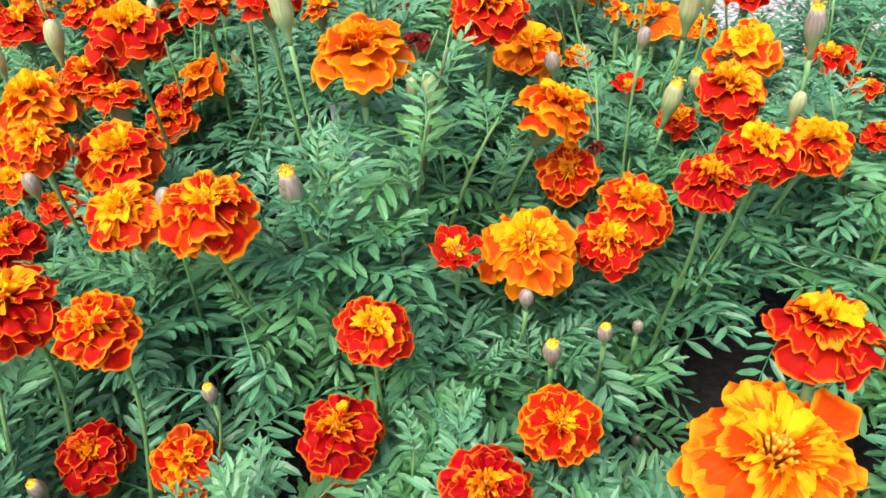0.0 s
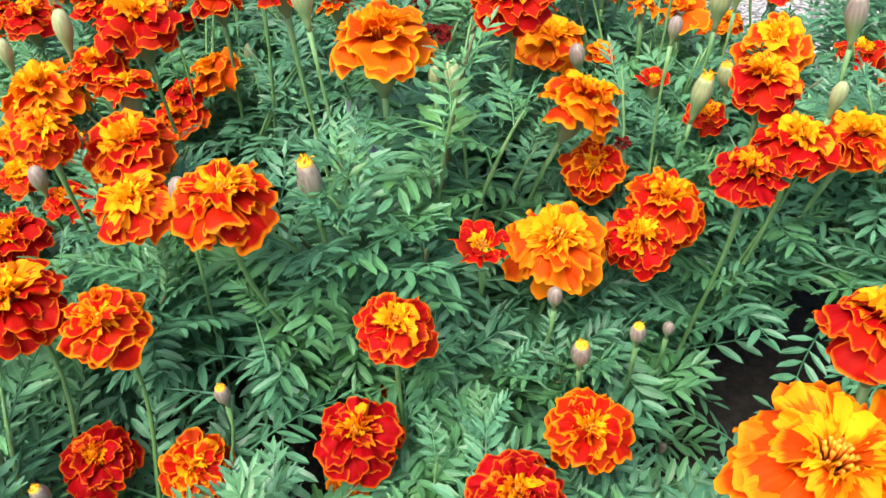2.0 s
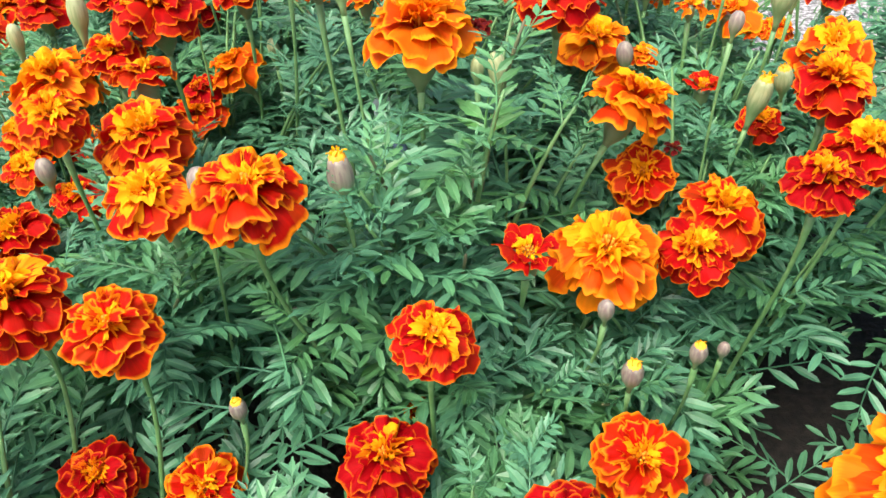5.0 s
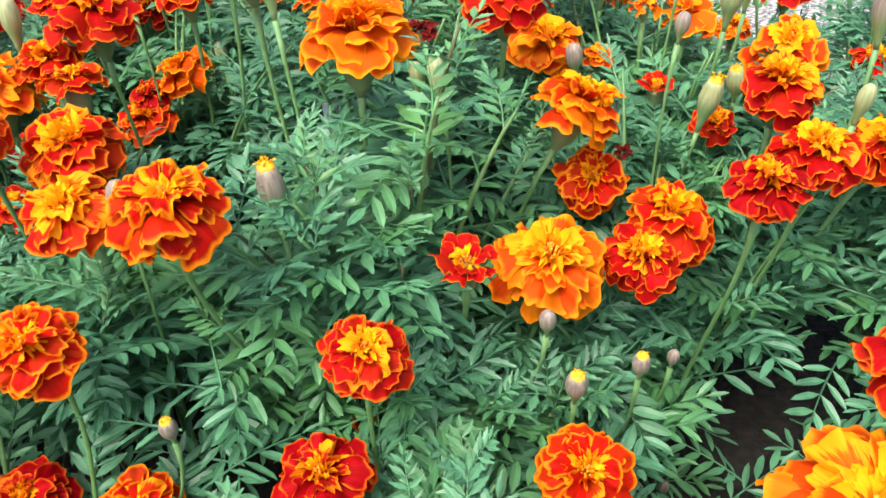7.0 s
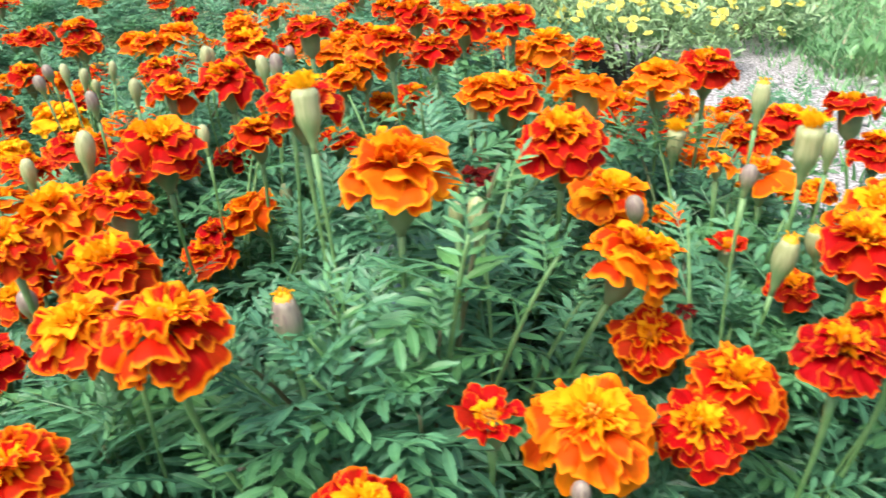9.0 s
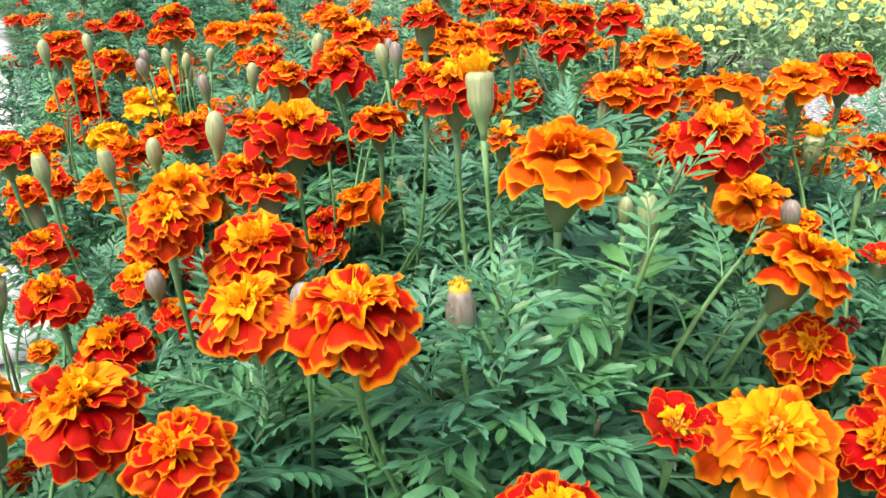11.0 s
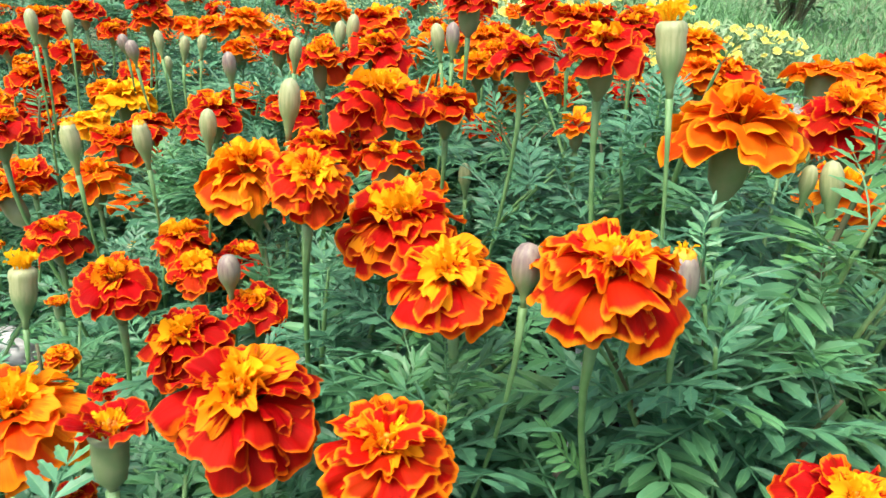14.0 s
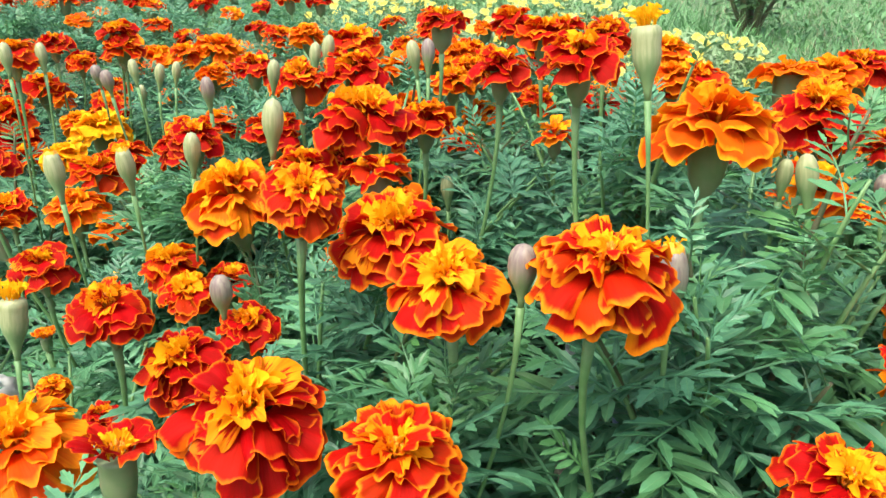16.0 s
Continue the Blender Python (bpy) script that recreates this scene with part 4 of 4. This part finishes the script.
# ---------------------------------------------------------------- the ground
def ground_material():
    m, n, l, b = material("shaded_soil_path_and_turf", 0.95)
    geo = n.new("ShaderNodeNewGeometry")
    pos = geo.outputs["Position"]
    fine, mid, broad = noise_of(n, l, 140, 6, pos), noise_of(n, l, 18, 5, pos), noise_of(n, l, 2.2, 4, pos)
    # Blacker than wet soil: the shade between the plants is in this colour.
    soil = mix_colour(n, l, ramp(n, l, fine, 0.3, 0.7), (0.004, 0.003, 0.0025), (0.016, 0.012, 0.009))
    grit = mix_colour(n, l, ramp(n, l, fine, 0.35, 0.65), (0.10, 0.098, 0.095), (0.44, 0.43, 0.43))
    turf = mix_colour(n, l, ramp(n, l, mid, 0.3, 0.7), (0.05, 0.10, 0.04), (0.17, 0.21, 0.11))
    pale = mix_colour(n, l, ramp(n, l, fine, 0.35, 0.65), (0.36, 0.36, 0.37), (0.52, 0.52, 0.53))
    sep = n.new("ShaderNodeSeparateXYZ")
    l.new(pos, sep.inputs[0])
    wob = maths(n, l, "MULTIPLY", maths(n, l, "SUBTRACT", mid, 0.5), 0.2)
    right = maths(n, l, "ADD", maths(n, l, "ADD", sep.outputs[0], maths(n, l, "MULTIPLY", sep.outputs[1], 0.18)), wob)
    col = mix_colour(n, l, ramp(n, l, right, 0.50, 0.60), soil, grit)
    far = maths(n, l, "ADD", sep.outputs[1], maths(n, l, "MULTIPLY", maths(n, l, "SUBTRACT", broad, 0.5), 1.2))
    col = mix_colour(n, l, ramp(n, l, far, 2.2, 2.7), col, turf)
    col = mix_colour(n, l, ramp(n, l, right, 0.92, 1.10), col, turf)
    left = maths(n, l, "ADD", maths(n, l, "ADD", sep.outputs[0], maths(n, l, "MULTIPLY", sep.outputs[1], 0.87)), maths(n, l, "MULTIPLY", wob, 0.5))
    side = maths(n, l, "ADD", maths(n, l, "MULTIPLY", sep.outputs[0], 1.0), wob)
    path = maths(n, l, "MULTIPLY", ramp(n, l, maths(n, l, "MULTIPLY", left, -1.0), -0.07, -0.03), ramp(n, l, maths(n, l, "MULTIPLY", side, -1.0), 0.48, 0.54))
    path = maths(n, l, "MULTIPLY", path, ramp(n, l, left, -0.27, -0.21))
    lawn = ramp(n, l, maths(n, l, "MULTIPLY", left, -1.0), 0.21, 0.27)
    col = mix_colour(n, l, lawn, col, turf)
    col = mix_colour(n, l, path, col, pale)
    l.new(col, b.inputs["Base Color"])
    bump(n, l, b, fine, 0.8, 0.006)
    return m


bm = bmesh.new()
bmesh.ops.create_grid(bm, x_segments=80, y_segments=80, size=1.0)
for v in bm.verts:
    x, y = v.co.x, v.co.y
    v.co.x, v.co.y = 30 * x * abs(x) ** 1.5, 30 * y * abs(y) ** 1.5 + 0.6
    v.co.z = -0.006 + 0.006 * noise.noise(Vector((v.co.x * 5, v.co.y * 5, 0)))
me = bpy.data.meshes.new("ground")
bm.to_mesh(me)
bm.free()
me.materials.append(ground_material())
tagged(new("ground", me), "dark bed soil with shade in its colour, pale path, rough turf", "ground", kind="structure")


# ---------------------------------------------------------------- pebbles on the gritty path
def pebble_mesh(seed, mat=STONE):
    bm = bmesh.new()
    bmesh.ops.create_icosphere(bm, subdivisions=2, radius=1.0)
    for v in bm.verts:
        v.co *= 1 + 0.35 * noise.noise(v.co * 1.3 + Vector((seed * 7.1, 0, 0)))
        v.co.z *= 0.6
    me = bpy.data.meshes.new("pebble")
    bm.to_mesh(me)
    bm.free()
    me.polygons.foreach_set("use_smooth", [True] * len(me.polygons))
    me.materials.append(mat)
    return me


pebbles = [pebble_mesh(k) for k in range(5)]
r = random.Random(3)
for k in range(120):
    x, y = r.uniform(0.42, 0.95), r.uniform(0.75, 2.1)
    if x + 0.18 * y < 0.62:
        continue
    s = 0.003 + 0.006 * r.random() ** 2
    ob = tagged(new("pebble", r.choice(pebbles)), "small grey pebble on the gritty path", "pebble", "pebbles of the path")
    ob.matrix_basis = pose(x, y, s * 0.30, 0, 0, r.uniform(0, 360)) @ Matrix.Diagonal((s, s * r.uniform(0.7, 1), s, 1))


# ---------------------------------------------------------------- pale stones along the edge of the bed
r = random.Random(14)
for k in range(9):
    t = (k - 0.6) * 0.155
    x, y = -0.70 - 0.656 * t + r.uniform(-0.02, 0.02), 0.735 + 0.755 * t + r.uniform(-0.02, 0.02)
    me = pebble_mesh(20 + k, PALE_STONE)
    ob = tagged(new("edging_stone", me), "pale grey rounded stone edging the flower bed", "stone", "edging stones of the bed")
    ob.matrix_basis = pose(x, y, 0.008, 0, 0, 40 + r.uniform(-25, 25)) @ Matrix.Diagonal((r.uniform(0.055, 0.075), r.uniform(0.04, 0.055), r.uniform(0.030, 0.042), 1))

# ---------------------------------------------------------------- grass and weeds behind the path
GRASS = leaf_material("rough_grass", (0.050, 0.17, 0.05), (0.19, 0.40, 0.17), 3.0, 0.25)
DRY = leaf_material("dry_grass", (0.24, 0.22, 0.12), (0.40, 0.38, 0.24), 3.0, 0.2)


def blades(name, count, place, tall, mat, seed, thick=0.003):
    """A sward of bent tapering blades in one mesh."""
    r = random.Random(seed)
    vs, fs = [], []
    for k in range(count):
        x, y = place(r)
        h, a, lean = tall * r.uniform(0.35, 1.0), r.uniform(0, 6.28), r.uniform(0.3, 1.3)
        w = thick * r.uniform(0.6, 1.3)
        dx, dy = math.cos(a), math.sin(a)
        base = len(vs)
        for t in (0.0, 0.35, 0.7, 1.0):
            o, z = lean * h * t ** 1.8, h * t * (1 - 0.25 * lean * t) - 0.008
            ww = w * (1 - t) ** 0.7
            cx, cy = x + dx * o, y + dy * o
            vs += [(cx - dy * ww, cy + dx * ww, z), (cx + dy * ww, cy - dx * ww, z)]
        fs += [(base + 2 * i, base + 2 * i + 1, base + 2 * i + 3, base + 2 * i + 2) for i in range(3)]
    return mesh_of(name, vs, fs, mat, True, {"rib": [0.0] * len(vs)})


def meadow(r):
    while True:
        y = 1.9 + 5.5 * r.random() ** 1.4
        x = r.uniform(0.35, 0.75 + 0.75 * y)
        if not (x < 0.60 and y < 2.9) and (y > 2.3 or x + 0.18 * y > 0.95 or r.random() < 0.25):
            return x, y


tagged(new("grass", blades("grass", 24000, meadow, 0.11, GRASS, 1, 0.0022)), "rough green grass and weeds beyond the bed", "grass", kind="stuff")
tagged(new("dry_grass", blades("dry_grass", 1500, meadow, 0.10, DRY, 2)), "pale dry grass stalks among the green", "grass", kind="stuff")
tagged(new("verge_grass", blades("verge_grass", 5000, lambda r: (0.45 + 1.2 * r.random() ** 0.7, r.uniform(1.0, 2.4)), 0.05, GRASS, 4)), "sparse short grass growing through the grit", "grass", kind="stuff")


def leafy_weeds(count, place, seed):
    """Low broad-leaved weeds in one mesh."""
    r = random.Random(seed)
    vs, fs, ribs, base = [], [], [], 0
    for k in range(count):
        x, y = place(r)
        turn = r.uniform(0, 360)
        for q in range(5):
            size = r.uniform(0.02, 0.05)
            lv, lf, lr = leaflet(size, size * r.uniform(0.16, 0.3), 2)
            m = np.array(pose(x, y, r.uniform(0.0, 0.05), 0, 0, turn + 72 * q) @ pose(0, 0, 0, r.uniform(-25, 25), -r.uniform(5, 65), 0))
            vs.append(lv @ m[:3, :3].T + m[:3, 3])
            fs += [tuple(i + base for i in qd) for qd in lf]
            ribs += lr
            base += len(lv)
    return mesh_of("weeds", np.concatenate(vs), fs, GRASS, False, {"rib": ribs})


tagged(new("weeds", leafy_weeds(1500, meadow, 12)), "low broad-leaved weeds among the grass", "weeds", kind="stuff")


def weedy(r):
    while True:
        y = r.uniform(3.0, 6.5)
        x = r.uniform(-0.75 * y, 0.9)
        if y > 3.6 or x > -0.6:
            return x, y


tagged(new("tall_grass", blades("tall_grass", 14000, weedy, 0.20, GRASS, 5, 0.004)), "tall green grass at the back of the bed", "grass", kind="stuff")


# ---------------------------------------------------------------- yellow-flowered low shrubs
SHRUB_LEAF = leaf_material("pale_narrow_leaf", (0.12, 0.24, 0.085), (0.34, 0.48, 0.27), 8.0, 0.22)
YELLOW = petal_material("lemon_petal", (0.85, 0.74, 0.14), (0.90, 0.83, 0.30), (0.85, 0.66, 0.05), 0.9, 1.0, 0.6, 1.0)


def cup_flower(seed):
    """An open four-petalled yellow cup, one unit across."""
    r = random.Random(seed)
    vs, fs, es, us, base = [], [], [], [], 0
    for k in range(4):
        v, f, e, uv = FAR_SHAPES[2][r.randrange(6)]
        a = np.array(pose(0, 0, 0, 0, 0, 90 * k + r.uniform(-8, 8)) @ pose(0.02, 0, 0, 0, -r.uniform(18, 34), 0) @ Matrix.Diagonal((0.5, 0.95, 0.3, 1)))
        vs.append(v @ a[:3, :3].T + a[:3, 3])
        fs += [tuple(i + base for i in q) for q in f]
        es.append(e), us.append(uv)
        base += len(v)
    e = np.concatenate(es)
    return mesh_of("flower", np.concatenate(vs), fs, YELLOW, True, {"edge": e, "crest": e * 0}, np.concatenate(us))


cups = [cup_flower(k) for k in range(4)]


def low_shrub(cx, cy, wide, deep, tall, count, seed):
    r = random.Random(seed)
    thing = tagged(new("flowering_shrub"), "low pale green shrub covered with lemon yellow flowers", "shrub", "yellow-flowered shrubs behind the bed")
    thing.matrix_basis = pose(cx, cy, 0)
    dome = lambda x, y: tall * max(0.0, 1 - (x / wide) ** 2 - (y / deep) ** 2) ** 0.3
    vs, fs, ribs, base = [], [], [], 0
    for k in range(2600):
        a, q = r.uniform(0, 6.28), math.sqrt(r.random())
        x, y = wide * q * math.cos(a), deep * q * math.sin(a)
        z = dome(x, y) * r.uniform(0.35, 1.0) + 0.01
        size = r.uniform(0.019, 0.034)
        lv, lf, lr = leaflet(size, size * 0.17, 2)
        m = np.array(pose(x, y, z, 0, 0, r.uniform(0, 360)) @ pose(0, 0, 0, r.uniform(-30, 30), -r.uniform(-15, 65), 0))
        vs.append(lv @ m[:3, :3].T + m[:3, 3])
        fs += [tuple(i + base for i in qd) for qd in lf]
        ribs += lr
        base += len(lv)
    ob = part("foliage", mesh_of("foliage", np.concatenate(vs), fs, SHRUB_LEAF, False, {"rib": ribs}), thing)
    ob["kind"] = "stuff"
    stems = []
    for k in range(12):
        a = radians(30 * k + r.uniform(-10, 10))
        q = r.uniform(0.35, 0.8)
        x, y = wide * q * math.cos(a), deep * q * math.sin(a)
        v, f = tube(bend((0.05 * math.cos(a), 0.05 * math.sin(a), -0.004), (x, y, dome(x, y) * 0.9), Vector((0, 0, -0.03)), 6), [0.004, 0.0035, 0.003, 0.0025, 0.002, 0.0015], 5)
        stems.append(part("stem", mesh_of("stem", v, f, BRANCH), thing))
    for k in range(int(1.45 * count)):
        a, q = r.uniform(0, 6.28), math.sqrt(r.random()) * 0.97
        x, y = wide * q * math.cos(a), deep * q * math.sin(a)
        s = r.uniform(0.017, 0.025)
        part("flower", r.choice(cups), stems[int(math.degrees(a) / 30) % 12], pose(x, y, dome(x, y) * (1.0 if q < 0.85 else r.uniform(0.5, 1.0)) + r.uniform(0.0, 0.02), r.uniform(5, 60), r.uniform(-25, 25), 0) @ pose(0, 0, 0, 0, 0, r.uniform(0, 360)) @ Matrix.Diagonal((s, s, s, 1)))
    return thing


low_shrub(0.18, 2.00, 0.24, 0.20, 0.16, 60, 1)
low_shrub(-0.17, 2.05, 0.27, 0.24, 0.22, 70, 2)
low_shrub(0.46, 2.38, 0.25, 0.26, 0.14, 55, 3)
low_shrub(0.14, 2.60, 0.30, 0.28, 0.23, 75, 4)
low_shrub(-0.44, 2.45, 0.28, 0.28, 0.24, 55, 5)
low_shrub(-0.24, 2.95, 0.32, 0.28, 0.25, 55, 6)

# ---------------------------------------------------------------- a dark twiggy bush in the grass
BUSH_LEAF = leaf_material("dark_bush_leaf", (0.03, 0.08, 0.03), (0.09, 0.18, 0.07), 6.0, 0.2)


def twiggy_bush(cx, cy, tall, seed):
    r = random.Random(seed)
    thing = tagged(new("bush"), "dark green twiggy bush standing in the grass", "bush")
    thing.matrix_basis = pose(cx, cy, 0)
    vs, fs, ribs, base = [], [], [], 0
    for k in range(11):
        a, q, h = r.uniform(0, 6.28), r.uniform(0.1, 0.4), tall * r.uniform(0.6, 1.0)
        pts = bend((0.03 * math.cos(a), 0.03 * math.sin(a), -0.005), (q * math.cos(a), q * math.sin(a), h), Vector((0, 0, -0.25 * h)), 9)
        v, f = tube(pts, [0.011 - 0.001 * i for i in range(9)], 6)
        part("limb", mesh_of("limb", v, f, BRANCH), thing, None, "dark brown limb")
        for i in range(130):
            p = pts[r.randrange(2, 9)]
            size = r.uniform(0.03, 0.06)
            lv, lf, lr = leaflet(size, size * 0.22, 2)
            m = np.array(Matrix.Translation(p + Vector((r.gauss(0, 0.05), r.gauss(0, 0.05), r.gauss(0, 0.04)))) @ pose(0, 0, 0, 0, 0, r.uniform(0, 360)) @ pose(0, 0, 0, r.uniform(-40, 40), -r.uniform(-30, 50), 0))
            vs.append(lv @ m[:3, :3].T + m[:3, 3])
            fs += [tuple(j + base for j in qd) for qd in lf]
            ribs += lr
            base += len(lv)
    ob = part("foliage", mesh_of("foliage", np.concatenate(vs), fs, BUSH_LEAF, False, {"rib": ribs}), thing)
    ob["kind"] = "stuff"


twiggy_bush(1.02, 3.55, 0.8, 8)

# ---------------------------------------------------------------- a blue stake and a pale tag in the bed
STAKE = plain_material("blue_grey_plastic", (0.09, 0.14, 0.24), (0.13, 0.19, 0.30), 40, 0.45, 0.0003)
LABEL = plain_material("pale_plastic", (0.62, 0.68, 0.78), (0.72, 0.76, 0.82), 60, 0.4, 0.0002)
stake = tagged(new("plant_stake"), "slanting blue-grey plastic stake pushed into the soil", "stake")
stake.matrix_basis = pose(-0.066, 0.492, 0)
v, f = tube([(0.0, 0.0, -0.01), (-0.005, 0.008, 0.07), (-0.012, 0.018, 0.145), (-0.020, 0.030, 0.20), (-0.0205, 0.0306, 0.203)], [0.0056, 0.0055, 0.0053, 0.0050, 0.0030], 12)
part("rod", mesh_of("rod", v, f, STAKE), stake)
tag = tagged(new("plant_tag"), "pale bluish plastic plant tag stuck in the soil", "plant tag")
tag.matrix_basis = pose(-0.101, 0.559, 0, 0, 0, 20)
bm = bmesh.new()
bmesh.ops.create_cube(bm, size=1.0)
for v in bm.verts:
    top = v.co.z > 0
    v.co.x, v.co.y, v.co.z = v.co.x * (0.013 if top else 0.005), v.co.y * 0.0012, 0.214 if top else -0.01
bmesh.ops.bevel(bm, geom=bm.edges[:], offset=0.0005, segments=2, affect="EDGES")
me = bpy.data.meshes.new("tag_blade")
bm.to_mesh(me)
bm.free()
me.materials.append(LABEL)
part("blade", me, tag)
